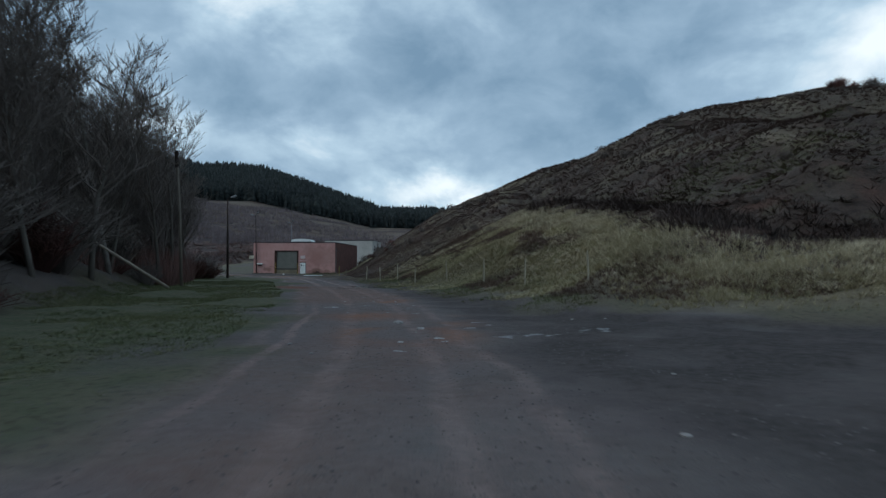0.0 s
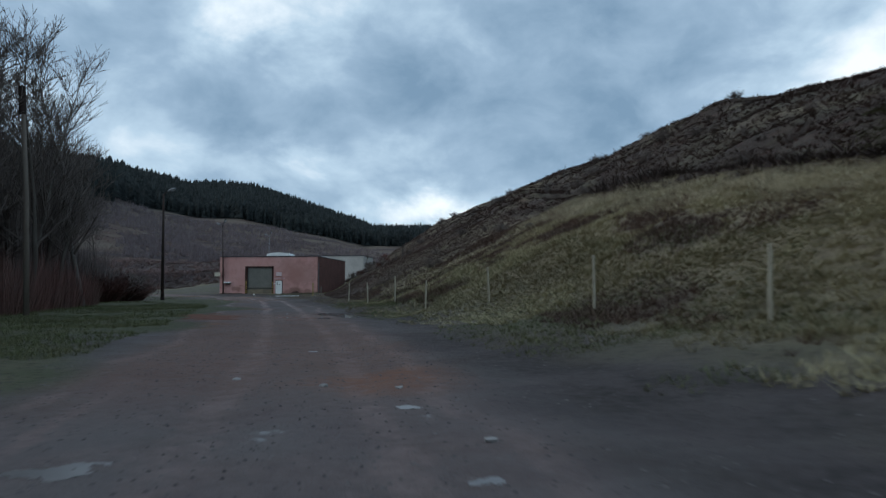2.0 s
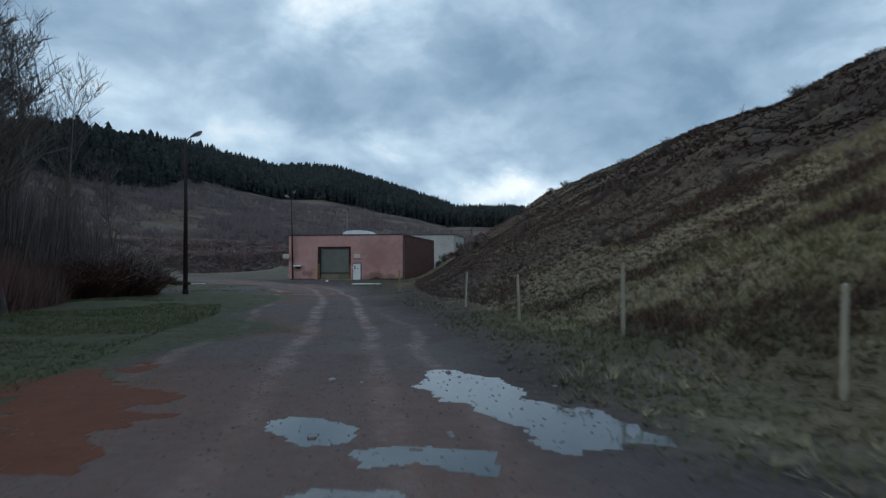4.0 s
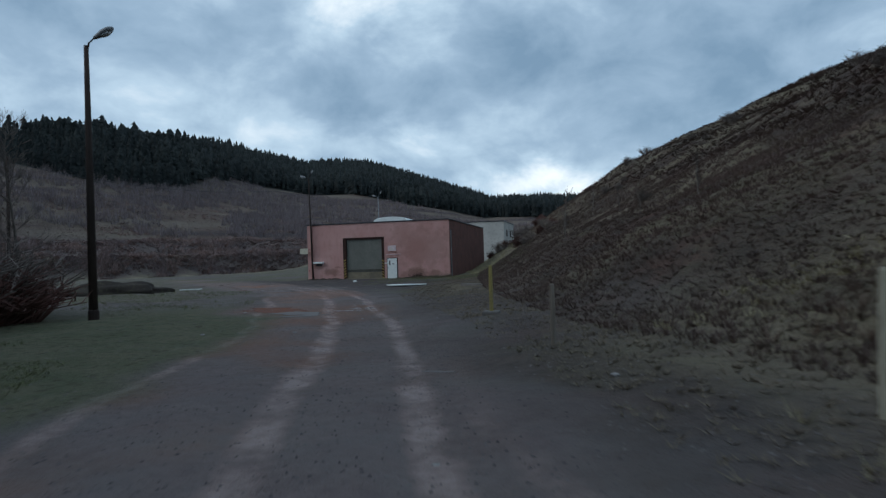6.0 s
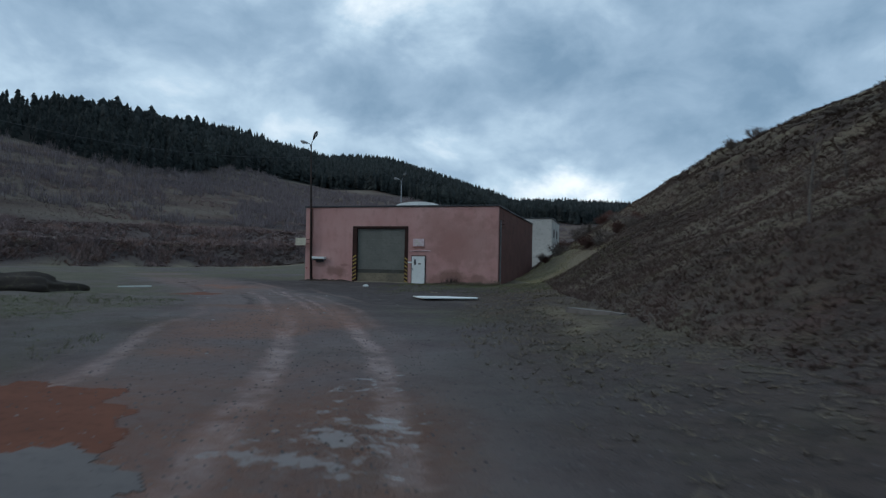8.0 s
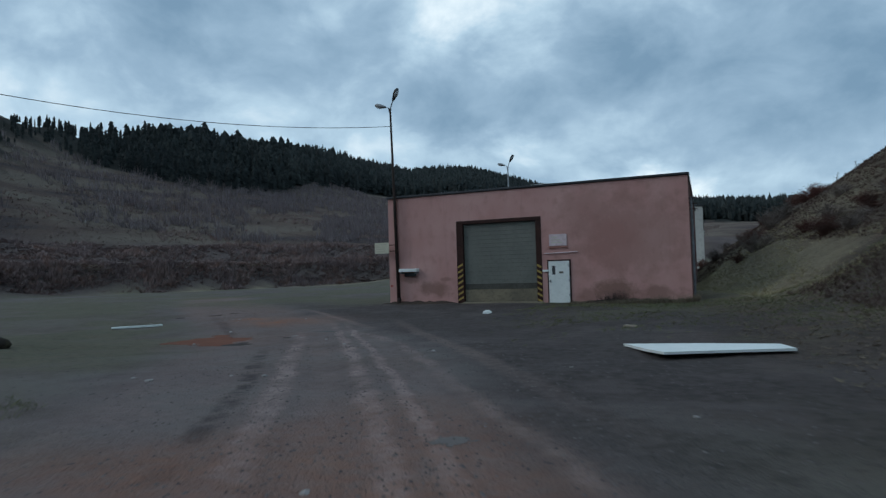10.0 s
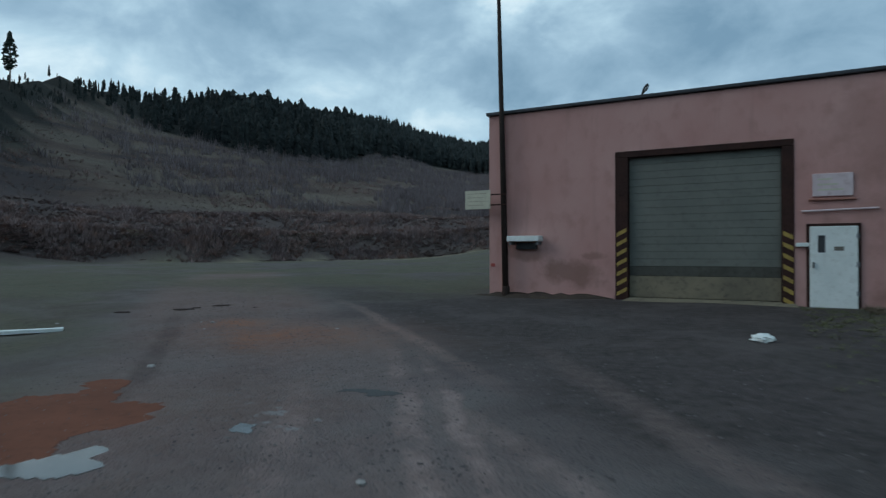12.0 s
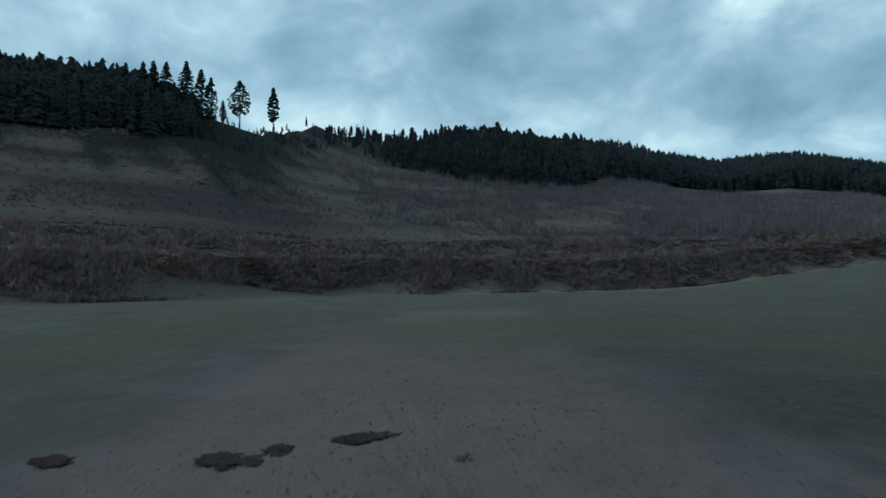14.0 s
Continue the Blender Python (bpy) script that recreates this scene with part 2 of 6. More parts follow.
NEEDLES = mat("dark_spruce_needles", (0.026, 0.031, 0.031), (0.036, 0.042, 0.039), 0.02, 0.9, None, 0.6, 0, per_island=0.35)
PINENEEDLES = mat("pine_needles", (0.035, 0.052, 0.043), (0.045, 0.062, 0.05), 0.8, 0.9, None, 5, 0, per_island=0.3)
BROWNGRASS = mat("brown_withered_grass", (0.19, 0.15, 0.112), (0.145, 0.124, 0.09), 0.25, 0.95, (0.22, 0.186, 0.126), 1.5, 0, per_island=0.3)
HAZEWOOD = mat("purple_grey_bare_wood", (0.215, 0.175, 0.178), (0.155, 0.127, 0.132), 0.03, 0.95, (0.264, 0.24, 0.228), 0.3, 0, per_island=0.35)
DRYGRASS = mat("dry_olive_grass", (0.42, 0.37, 0.225), (0.25, 0.215, 0.13), 0.22, 0.95, (0.41, 0.36, 0.22), 2.0, 0, per_island=0.2, lo=0.4, hi=0.6)
GREENGRASS = mat("dull_green_grass", (0.11, 0.125, 0.06), (0.15, 0.145, 0.075), 0.25, 0.95, (0.19, 0.16, 0.09), 2.0, 0, per_island=0.35)
PALEGRASS = mat("pale_bleached_grass", (0.62, 0.55, 0.39), (0.48, 0.42, 0.29), 0.3, 0.95, (0.26, 0.22, 0.14), 2.0, 0, per_island=0.25)
BENCHSCRUB = mat("dark_dead_heather", (0.075, 0.055, 0.05), (0.055, 0.045, 0.04), 0.3, 0.95, (0.1, 0.062, 0.052), 1.5, 0, per_island=0.35)
BANKSCRUB = mat("red_brown_dead_bracken", (0.15, 0.09, 0.068), (0.11, 0.08, 0.06), 0.4, 0.95, (0.16, 0.12, 0.08), 2.0, 0, per_island=0.3)
YOUNGWOOD = mat("grey_brown_young_stems", (0.18, 0.148, 0.138), (0.13, 0.106, 0.1), 0.15, 0.95, (0.2, 0.165, 0.14), 1.0, 0, per_island=0.4)
BRAMBLE = mat("red_brown_bramble", (0.235, 0.115, 0.1), (0.19, 0.118, 0.1), 0.2, 0.95, (0.145, 0.103, 0.09), 1.0, 0, per_island=0.35)
STONE = mat("pale_stone", (0.36, 0.34, 0.32), (0.27, 0.25, 0.24), 3.0, 0.85, None, 14, 0.3, per_object=0.2)
DEADWOOD = mat("barkless_dead_wood", (0.42, 0.36, 0.29), (0.3, 0.25, 0.2), 2.0, 0.85, None, 15, 0.3)


# ---------------------------------------------------------------- mesh helpers
def part(name, bm, material, parent=None, label="", smooth=False):
    """Links a bmesh, or a (vertices, faces) pair, as one mesh object under a thing or part."""
    me = bpy.data.meshes.new(name)
    if isinstance(bm, tuple):
        me.from_pydata([tuple(v) for v in bm[0]], [], [tuple(f) for f in bm[1]])
    else:
        bmesh.ops.recalc_face_normals(bm, faces=bm.faces)
        bm.to_mesh(me)
        bm.free()
    if smooth:
        me.shade_smooth()
    me.materials.append(material)
    ob = new(name, me)
    if parent:
        ob.parent = parent
    if label:
        tagged(ob, label)
    return ob


def thing(name, x, y, z, label, category, group="", kind="", rz=0.0):
    ob = new(name)
    ob.matrix_basis = pose(x, y, z, 0, 0, rz)
    return tagged(ob, label, category, group, kind)


def box(x0, x1, y0, y1, z0, z1, bevel=0.0, bm=None):
    bm = bm or bmesh.new()
    r = bmesh.ops.create_cube(bm, size=1.0, matrix=Matrix.LocRotScale(((x0 + x1) / 2, (y0 + y1) / 2, (z0 + z1) / 2), None, (x1 - x0, y1 - y0, z1 - z0)))
    if bevel:
        es = {e for v in r["verts"] for e in v.link_edges}
        bmesh.ops.bevel(bm, geom=list(es), offset=bevel, segments=2, affect="EDGES", profile=0.5)
    return bm


def tubes(lines, sides=6, cap=True):
    """Tapered tubes along polylines of (point, radius): vertices and faces."""
    vs, fs = [], []
    for line in lines:
        n = len(line)
        rings = []
        for i, (p, r) in enumerate(line):
            a, b = Vector(line[max(i - 1, 0)][0]), Vector(line[min(i + 1, n - 1)][0])
            d = (b - a)
            d = d.normalized() if d.length > 1e-6 else Vector((0, 0, 1))
            u = d.orthogonal().normalized()
            w = d.cross(u)
            base = len(vs)
            rings.append(base)
            for k in range(sides):
                t = 2 * math.pi * k / sides
                vs.append(tuple(Vector(p) + (u * math.cos(t) + w * math.sin(t)) * r))
        for i in range(n - 1):
            for k in range(sides):
                k2 = (k + 1) % sides
                fs.append((rings[i] + k, rings[i] + k2, rings[i + 1] + k2, rings[i + 1] + k))
        if cap:
            fs.append(tuple(rings[0] + k for k in reversed(range(sides))))
            fs.append(tuple(rings[-1] + k for k in range(sides)))
    return vs, fs


def scatter_mesh(name, template, places, material, label, category):
    """One mesh of many copies of a (vertices, faces of 3) template; places: x, y, z, size, height, turn, lean."""
    tv, tf = np.array(template[0], float), np.array(template[1], int)
    pl = np.array(places, float)
    n, k = len(pl), len(tv)
    c, s = np.cos(pl[:, 5]), np.sin(pl[:, 5])
    v = np.empty((n, k, 3))
    x, y = tv[None, :, 0] * pl[:, 3:4], tv[None, :, 1] * pl[:, 3:4]
    z = tv[None, :, 2] * pl[:, 4:5]
    x = x + z * pl[:, 6:7]
    v[:, :, 0] = x * c[:, None] - y * s[:, None] + pl[:, 0:1]
    v[:, :, 1] = x * s[:, None] + y * c[:, None] + pl[:, 1:2]
    v[:, :, 2] = z + pl[:, 2:3]
    f = (tf[None] + (np.arange(n) * k)[:, None, None]).reshape(-1, 3)
    me = bpy.data.meshes.new(name)
    me.vertices.add(n * k)
    me.vertices.foreach_set("co", v.ravel())
    me.loops.add(f.size)
    me.loops.foreach_set("vertex_index", f.ravel().astype(np.int32))
    me.polygons.add(len(f))
    me.polygons.foreach_set("loop_start", np.arange(0, f.size, 3, dtype=np.int32))
    me.update(calc_edges=True)
    me.materials.append(material)
    return tagged(new(name, me), label, category, kind="stuff")


# ---------------------------------------------------------------- the lie of the land
def value_noise(x, y, seed=0):
    xi, yi = np.floor(x).astype(np.int64), np.floor(y).astype(np.int64)
    fx, fy = x - xi, y - yi
    fx, fy = fx * fx * (3 - 2 * fx), fy * fy * (3 - 2 * fy)

    def h(a, b):
        n = (a * 374761393 + b * 668265263 + seed * 982451653) & 0x7FFFFFFF
        n = ((n ^ (n >> 13)) * 1274126177) & 0x7FFFFFFF
        return ((n ^ (n >> 16)) & 0xFFFF) / 65535.0

    a, b = h(xi, yi) * (1 - fx) + h(xi + 1, yi) * fx, h(xi, yi + 1) * (1 - fx) + h(xi + 1, yi + 1) * fx
    return a * (1 - fy) + b * fy - 0.5


def fbm(x, y, octaves=4, seed=0):
    return sum(value_noise(x * 2 ** i, y * 2 ** i, seed + i) / 2 ** i for i in range(octaves))


def side_of(x, y, line):
    """Distance to a line of points, positive on its right, and the y of the nearest point on it."""
    best, sign, at = np.full(x.shape, 1e9), np.zeros(x.shape), np.zeros(x.shape)
    for (ax, ay), (bx, by) in zip(line[:-1], line[1:]):
        dx, dy = bx - ax, by - ay
        q = np.clip(((x - ax) * dx + (y - ay) * dy) / (dx * dx + dy * dy), 0, 1)
        d = np.hypot(x - ax - q * dx, y - ay - q * dy)
        k = d < best - 1e-9
        best = np.where(k, d, best)
        sign = np.where(k, np.sign(dy * (x - ax) - dx * (y - ay)), sign)
        at = np.where(k, ay + q * dy, at)
    return best * sign, at


def soft_min(a, b, k):
    return -k * np.logaddexp(-a / k, -b / k)


def soft_max(a, b, k):
    return k * np.logaddexp(a / k, b / k)


def step(x, a, b):
    t = np.clip((x - a) / (b - a), 0, 1)
    return t * t * (3 - 2 * t)


# foot of the spoil heap, the middle of the track, foot of the wooded bank
TOE = [(75, -97), (52, -95), (47.5, -93), (44.3, -89), (42.8, -85), (40.8, -79.5), (37.2, -69.7), (33.8, -60), (30.7, -51.7), (27.4, -45), (23.6, -31), (20.4, -15), (17.9, 0), (15.3, 9), (14.0, 18), (13.2, 27), (12.8, 38), (42, 60)]
TRACK = [(43.5, -135), (41.8, -113), (41.0, -106), (39.7, -97), (37.8, -88), (35.3, -79), (31.9, -69), (28.5, -59), (25.3, -51), (22.4, -43.4), (18.1, -34.5), (13.4, -26.3), (9.6, -20.5), (5.7, -15.2), (1.1, -10.6), (-4, -6), (-12, 1), (-25, 14)]
WOOD = [(36, -150), (30, -105), (26.5, -90), (23, -78), (18.5, -66), (14.5, -55), (9.5, -46), (-5, -43), (-40, -45), (-90, -30)]
# the valley side round the yard: bearing, foot, ridge distance, ridge height
VALLEY = [(-180, 230, 420, 45), (-150, 130, 320, 52), (-130, 62, 220, 46), (-100, 57, 172, 42), (-86, 60, 170, 42), (-78, 63, 168, 43), (-71, 67, 165, 42.3), (-67, 70, 168, 38.8), (-62, 74, 212, 51.8), (-54, 78, 262, 56), (-46, 82, 300, 64), (-38, 88, 400, 77.5), (-33, 92, 520, 95), (-28.6, 95, 650, 106), (-25.4, 98, 720, 109), (-20, 100, 700, 106), (-14, 104, 680, 83), (-10, 108, 660, 65), (-7, 110, 650, 49), (-3, 115, 650, 49), (5, 120, 650, 42), (15, 130, 640, 34), (40, 200, 620, 45), (90, 260, 480, 50), (140, 260, 460, 42), (180, 230, 420, 45)]
FOREST_FOOT = ((-112, 150), (-86, 152), (-72, 146), (-70, 138), (-66, 140), (-62, 180), (-58, 210), (-54, 201), (-47, 196), (-42, 212), (-38, 245), (-34, 302), (-28, 365), (-20, 360), (-14, 350), (-7, 390), (30, 420))
VB, VF, VR, VZ = (np.array(c, float) for c in zip(*VALLEY))


def valley(x, y):
    b, r = np.degrees(np.arctan2(x, y + 9)), np.hypot(x, y + 9)
    foot, ridge = np.interp(b, VB, VF), np.interp(b, VB, VR)
    top = np.interp(b, VB, VZ) + 0.018 * ridge
    foot = foot + 0.9 * fbm(x / 22, y / 22, 3, 40)
    s = r - foot
    z1 = 4.6 * step(s, 0, 8) + 4.2 * step(s, 12, 30)
    q = np.clip((s - 30) / (ridge - foot - 30), 0, 1)
    up = 8.8 + (top - 8.8) * q ** 1.12
    z = np.where(s < 30, z1, up)
    over = np.clip((r - ridge) / 350, 0, 1)
    z = z - 0.35 * top * over
    rough = step(s, 0, 30) * (1.6 * fbm(x / 22, y / 22, 4, 7) + 3.0 * step(r, 150, 300) * fbm(x / 60, y / 60, 3, 9))
    # a lane climbs away behind the sheds
    lane = np.interp(b, (-32, -27, -22, -17.5, -14, -8, -3, 12, 20, 60), (0, 0.5, 1.8, 2.8, 3.6, 6.0, 6.0, 1.6, 1.6, 0)) * step(r, 25, 104) * (1 - step(s, 0, 30))
    lane = lane - 0.45 * step(r, 22, 55) * step(b, -125, -105) * (1 - step(b, -45, -25)) * (1 - step(s, 0, 8))
    return z + rough + lane, s, r, b


def bank_width(at):
    """Width of the grassy lower bank, up to its bench."""
    return np.interp(at, (-95, -91, -84, -73, -62, -45, -30), (1.4, 2.1, 3.1, 4.7, 5.7, 7.6, 9.5)) / 0.55


def heap(x, y):
    s, at = side_of(x, y, TOE)
    s = s + 0.8 * fbm(x / 5, y / 5, 3, 3)
    p = np.maximum(s, 0)
    k = np.interp(at, (-66, -50, 2, 14), (3.0, 4.5, 4.5, 2.2))
    e = np.sqrt(p * p + k * k) - k
    w = bank_width(at) * np.interp(at, (0, 14), (1.0, 0.5))
    rise = np.interp(at, (-60, -30, 2, 14), (0.55, 0.62, 0.56, 0.7))
    prof = rise * np.minimum(e, w) + 0.05 * np.clip(e - w, 0, 4) + 0.6 * np.maximum(e - w - 4, 0)
    crest = np.interp(at, (-95, -70, -45, -30, -15, 0, 15, 35), (10.0, 12.0, 19.4, 17.5, 11.5, 11.5, 6.8, 5.5)) + np.interp(at, (-5, 12), (0.01, 0.05)) * p
    low = soft_min(prof, crest, 1.0) + np.interp(at, (-55, -35), (0.6, 0.9)) * step(p, 0, 5)
    r = np.hypot(x - 124.6, y - 48.0)
    high = soft_min(34.6 - 0.417 * np.maximum(r - 43.1, -20) - 3.2 * np.exp(-((r - 62.1) / 8.0) ** 2) - 0.314 * np.maximum(r - 96.9, 0) - 0.268 * np.maximum(y - 19.6, 0) * (1 - step(x, 32.3, 56.3)), 36.9 + 0 * r, 1.5)
    h = soft_max(low, high, 0.8)
    far = 1 - step(p, 130, 330)
    h = np.minimum(h, np.interp(at, (2, 14), (1.03, 1.5)) * (np.sqrt(p * p + 4) - 2)) * far + step(p, 0, 6) * (0.5 * fbm(x / 4, y / 4, 4, 21) + 0.9 * fbm(x / 14, y / 14, 3, 25)) * far
    verge = 0.36 * step(s, np.interp(at, (-70, -55), (-2.2, -4.0)), np.interp(at, (-70, -55), (1.0, 2.5)))
    return np.where(s > 0, h, 0) + verge, s, w


def bare_land(x, y):
    v, sv, r, b = valley(x, y)
    h, sh, _ = heap(x, y)
    w, _ = side_of(x, y, WOOD)
    w = -w + 1.2 * fbm(x / 6, y / 6, 3, 31)
    wood = soft_min(0.42 * np.maximum(w, 0), 6.5 + 0.03 * np.maximum(w, 0), 1.0) * step(w, 0, 2.5)
    d, at = side_of(x, y, TRACK)
    z = np.maximum(np.maximum(v, h), wood)
    flat = 1 - step(np.maximum(np.maximum(sh, w), sv), -1.5, 0.5)
    dip = -0.42 * np.exp(-(((x + 3) / 13) ** 2 + ((y + 13.5) / 6.5) ** 2))
    away = step(np.abs(d), 2.0, 6.0)
    yard = (0.05 + 0.16 * away) * fbm(x / 3.5, y / 3.5, 4, 51) + 0.03 * fbm(x / 0.9, y / 0.9, 2, 55)
    drift = np.interp(at, (-58, -50, -39, -33, -20), (0.0, 0.33, 0.42, 0.65, 0.95))
    rut = -0.05 * (np.exp(-((d - drift - 0.66) / 0.36) ** 2) + np.exp(-((d - drift + 0.88) / 0.36) ** 2))
    shed = step(np.maximum(np.abs(x - 7.5) - 9, np.abs(y - 12) - 14), 0, 3)
    z = z + 0.18 * np.exp(-(((x - 26.7) / 1.1) ** 2 + ((y + 45.1) / 1.3) ** 2))
    z = z + dip + flat * (yard * (0.25 + 0.75 * shed) + rut)
    return z


# pools: middle, reach of the level ground, then lobes: middle, half sizes, turn
POOLS = [
    (33.4, -68.3, 3.0, ((33.5, -67.4, 2.1, 0.5, 118), (34.45, -68.5, 0.95, 0.6, 125), (33.1, -69.6, 0.8, 0.4, 20), (31.7, -68.9, 0.75, 0.28, 130), (32.6, -70.7, 0.4, 0.22, 30))),
    (28.4, -68.5, 3.1, ((28.3, -68.3, 2.3, 0.85, 122), (29.3, -70.0, 0.8, 0.6, 110))),
    (17.3, -38.6, 1.9, ((17.4, -38.7, 1.35, 0.6, 146), (17.0, -38.2, 0.6, 0.5, 0), (18.5, -39.3, 0.7, 0.35, 120))),
    (1.1, -14.1, 2.3, ((1.1, -14.2, 1.3, 0.85, 55), (0.5, -13.7, 0.9, 0.6, 110), (1.75, -14.75, 0.7, 0.5, 140))),
    (2.8, -14.6, 1.4, ((2.85, -14.55, 1.0, 0.24, 56), (3.05, -14.2, 0.4, 0.2, 50))),
    (19.2, -40.3, 1.6, ((19.2, -40.3, 1.05, 0.55, 140), (19.8, -40.8, 0.5, 0.32, 120))),
]
SMALL = ((41.63, -94.5, 0.2, 0.28), (41.92, -95.08, 0.1, 0.08), (41.5, -95.93, 0.15, 0.08), 
         (40.85, -97.85, 0.12, 0.1), (41.0, -98.4, 0.09, 0.07), (40.25, -99.75, 0.15, 0.08), (36.4, -88.85, 0.3, 0.18), (39.2, -88.9, 0.12, 0.06), (39.66, -91.47, 0.12, 0.07),
         (38.47, -86.6, 0.14, 0.09), (36.08, -81.3, 0.08, 0.12), (26.5, -50.55, 0.26, 0.07), (13.4, -24.2, 0.25, 0.12), (2.95, -12.35, 0.32, 0.15), (3.68, -11.7, 0.38, 0.16), (3.45, -13.5, 0.2, 0.13))
LEVEL = [float(bare_land(np.array([p[0]]), np.array([p[1]]))[0]) - 0.03 for p in POOLS]
LEVEL[1], LEVEL[4], LEVEL[5] = LEVEL[0], LEVEL[3], LEVEL[2]
LEVEL_SMALL = [float(bare_land(np.array([p[0]]), np.array([p[1]]))[0]) for p in SMALL]


def land(x, y):
    x, y = np.asarray(x, float), np.asarray(y, float)
    z = bare_land(x, y)
    for (px, py, reach, _), level in zip(POOLS, LEVEL):
        near = 1 - step(np.hypot(x - px, y - py), reach, reach + 1.5)
        z = z * (1 - near) + (level - 0.003) * near
    for (px, py, rx, ry), level in zip(SMALL, LEVEL_SMALL):
        q = np.hypot(x - px, y - py) / (max(rx, ry) + 0.5)
        near = 1 - step(q, 0.9, 1.8)
        z = z * (1 - near) + level * near
    return z


def ground_z(x, y):
    return float(land(np.array([x]), np.array([y]))[0])


def axis(core0, core1, fine_step, lo, hi, grow=1.075, most=16.0):
    mid = list(np.arange(core0, core1 + 1e-6, fine_step))
    a, s = [], fine_step
    p = core0
    while p > lo:
        s = min(s * grow, most)
        p -= s
        a.append(p)
    b, s, p = [], fine_step, core1
    while p < hi:
        s = min(s * grow, most)
        p += s
        b.append(p)
    return np.array(a[::-1] + mid + b)


gx, gy = axis(-9, 49, 0.3, -1100, 1000), axis(-114, 3, 0.3, -700, 1200, 1.05)
GX, GY = np.meshgrid(gx, gy)
GZ = land(GX, GY)
me = bpy.data.meshes.new("ground")
nx, ny = len(gx), len(gy)
me.vertices.add(nx * ny)
me.vertices.foreach_set("co", np.stack([GX, GY, GZ], -1).ravel())
i0 = (np.arange(ny - 1)[:, None] * nx + np.arange(nx - 1)[None]).ravel()
quads = np.stack([i0, i0 + 1, i0 + nx + 1, i0 + nx], 1).astype(np.int32)
me.loops.add(quads.size)
me.loops.foreach_set("vertex_index", quads.ravel())
me.polygons.add(len(quads))
me.polygons.foreach_set("loop_start", np.arange(0, quads.size, 4, dtype=np.int32))
me.update(calc_edges=True)
me.shade_smooth()

# what covers the ground: worn track, gravel, turf, dry grass, brown heath, red clay
_, SV, RV, BV = valley(GX, GY)
_, SH, HW = heap(GX, GY)
SW = -side_of(GX, GY, WOOD)[0]
DT, ATY = side_of(GX, GY, TRACK)
N1, N2 = fbm(GX / 5, GY / 5, 4, 61), fbm(GX / 1.6, GY / 1.6, 3, 65)
heap_on = step(SH + 2.2 * N2 + 1.5 * N1, np.interp(ATY, (-70, -50), (-1.4, -2.6)), np.interp(ATY, (-70, -50), (1.4, 2.4)))
wood_on = step(SW + 1.5 * N2, -0.5, 1.5)
val_on = step(SV + 0.6 * N1, 0, 2)
turf = np.maximum(step(-DT + 4.0 * N1, 2.5, 4.4) * (1 - step(ATY + 3 * N1, -40, -30)), wood_on * 0.25)
turf = np.maximum(turf, 0.6 * step(GX + 3 * N1 + 1.5 * N2, 9.5, 13) * step(GY + 3 * N1 + 2 * N2, -9.5, -5) * step(DT + N2, 2.5, 6))
turf = np.maximum(turf, (0.5 + 0.15 * step(GY, -40, -25)) * step(N1 + 0.2 * N2, -0.08 - 0.15 * step(GY, -40, -25), 0.3) * step(-DT + 1.5 * N2, 2.0, 6))
turf = np.maximum(turf, (0.3 + 0.4 * step(N2 + N1, -0.2, 0.3)) * step(-DT + 1.5 * N2, 2.2, 5.5) * step(GY, -40, -30) * step(GX, -60, -40))
turf = np.maximum(turf, 0.7 * step(N1 + 0.3 * N2, -0.4, 0.25) * step(GY, -5, 2) * step(-GX + N1, -1, 2))
turf = np.maximum(turf, 0.75 * step(N1 + 0.5 * N2, -0.25, 0.3) * step(DT, 2.0, 4.5) * step(GY, -72, -58) * (1 - step(GY + 4 * N1, -27, -19)))
dry = heap_on * (1 - step(SH + 1.2 * N2 - HW, 0.2, 1.4)) * step(-GY + 5 * N1, 40, 56) * (1 - 0.8 * step(N1 + 0.5 * N2 + 0.17 * (1 - step(GY, -90, -79)), -0.05, 0.25) * (1 - 0.8 * np.exp(-((SH - HW + 0.6) / 1.3) ** 2))) + heap_on * (0.06 + 0.24 * step(GY, -46, -36)) * step(N1 + 0.3 * N2, -0.1, 0.35) + 0.75 * np.exp(-((SH - 0.6) / 2.2) ** 2) * step(GY, -7, 3) * (1 - step(GY, 30, 45)) + 0.5 * val_on * step(SV, 8, 9.5) * (1 - step(SV, 11, 12.5))
dry = np.maximum(dry, 0.7 * np.exp(-((SV + 1.2) / 1.5) ** 2) * step(BV, -62, -48) * (1 - step(BV, -8, 0)) * (SH < -3))
dry = np.maximum(dry, 0.6 * step(SH + N2, -1.5, 0.6) * (1 - step(SH + 2 * N1 + N2, 3.5, 6.5)) * step(GY + 3 * N2 - 0.4 * SH, -4, 3) * (1 - step(GY + 4 * N1, 11, 18)))
dry = np.maximum(dry, 0.5 * np.exp(-((SH + 1.1 + 0.8 * N2) / 0.45) ** 2) * step(GY, -38, -34) * (1 - step(GY, -26, -21)) * step(N1, -0.3, 0.1))
dry = np.maximum(dry, 0.65 * np.exp(-((SV - 4.5) / 1.6) ** 2) * step(BV, -20, -15) * (1 - step(BV, -6, 0)) * (SH < -3))
bench_path = heap_on * np.exp(-((GX - np.interp(GY, (-74, -60, -47, -38), (60.8, 60.2, 58.5, 57.0)) + 1.5 * N1) / 0.8) ** 2) * step(GY, -80, -73) * (1 - step(GY, -48, -40))
dry = np.maximum(dry, 0.4 * bench_path)
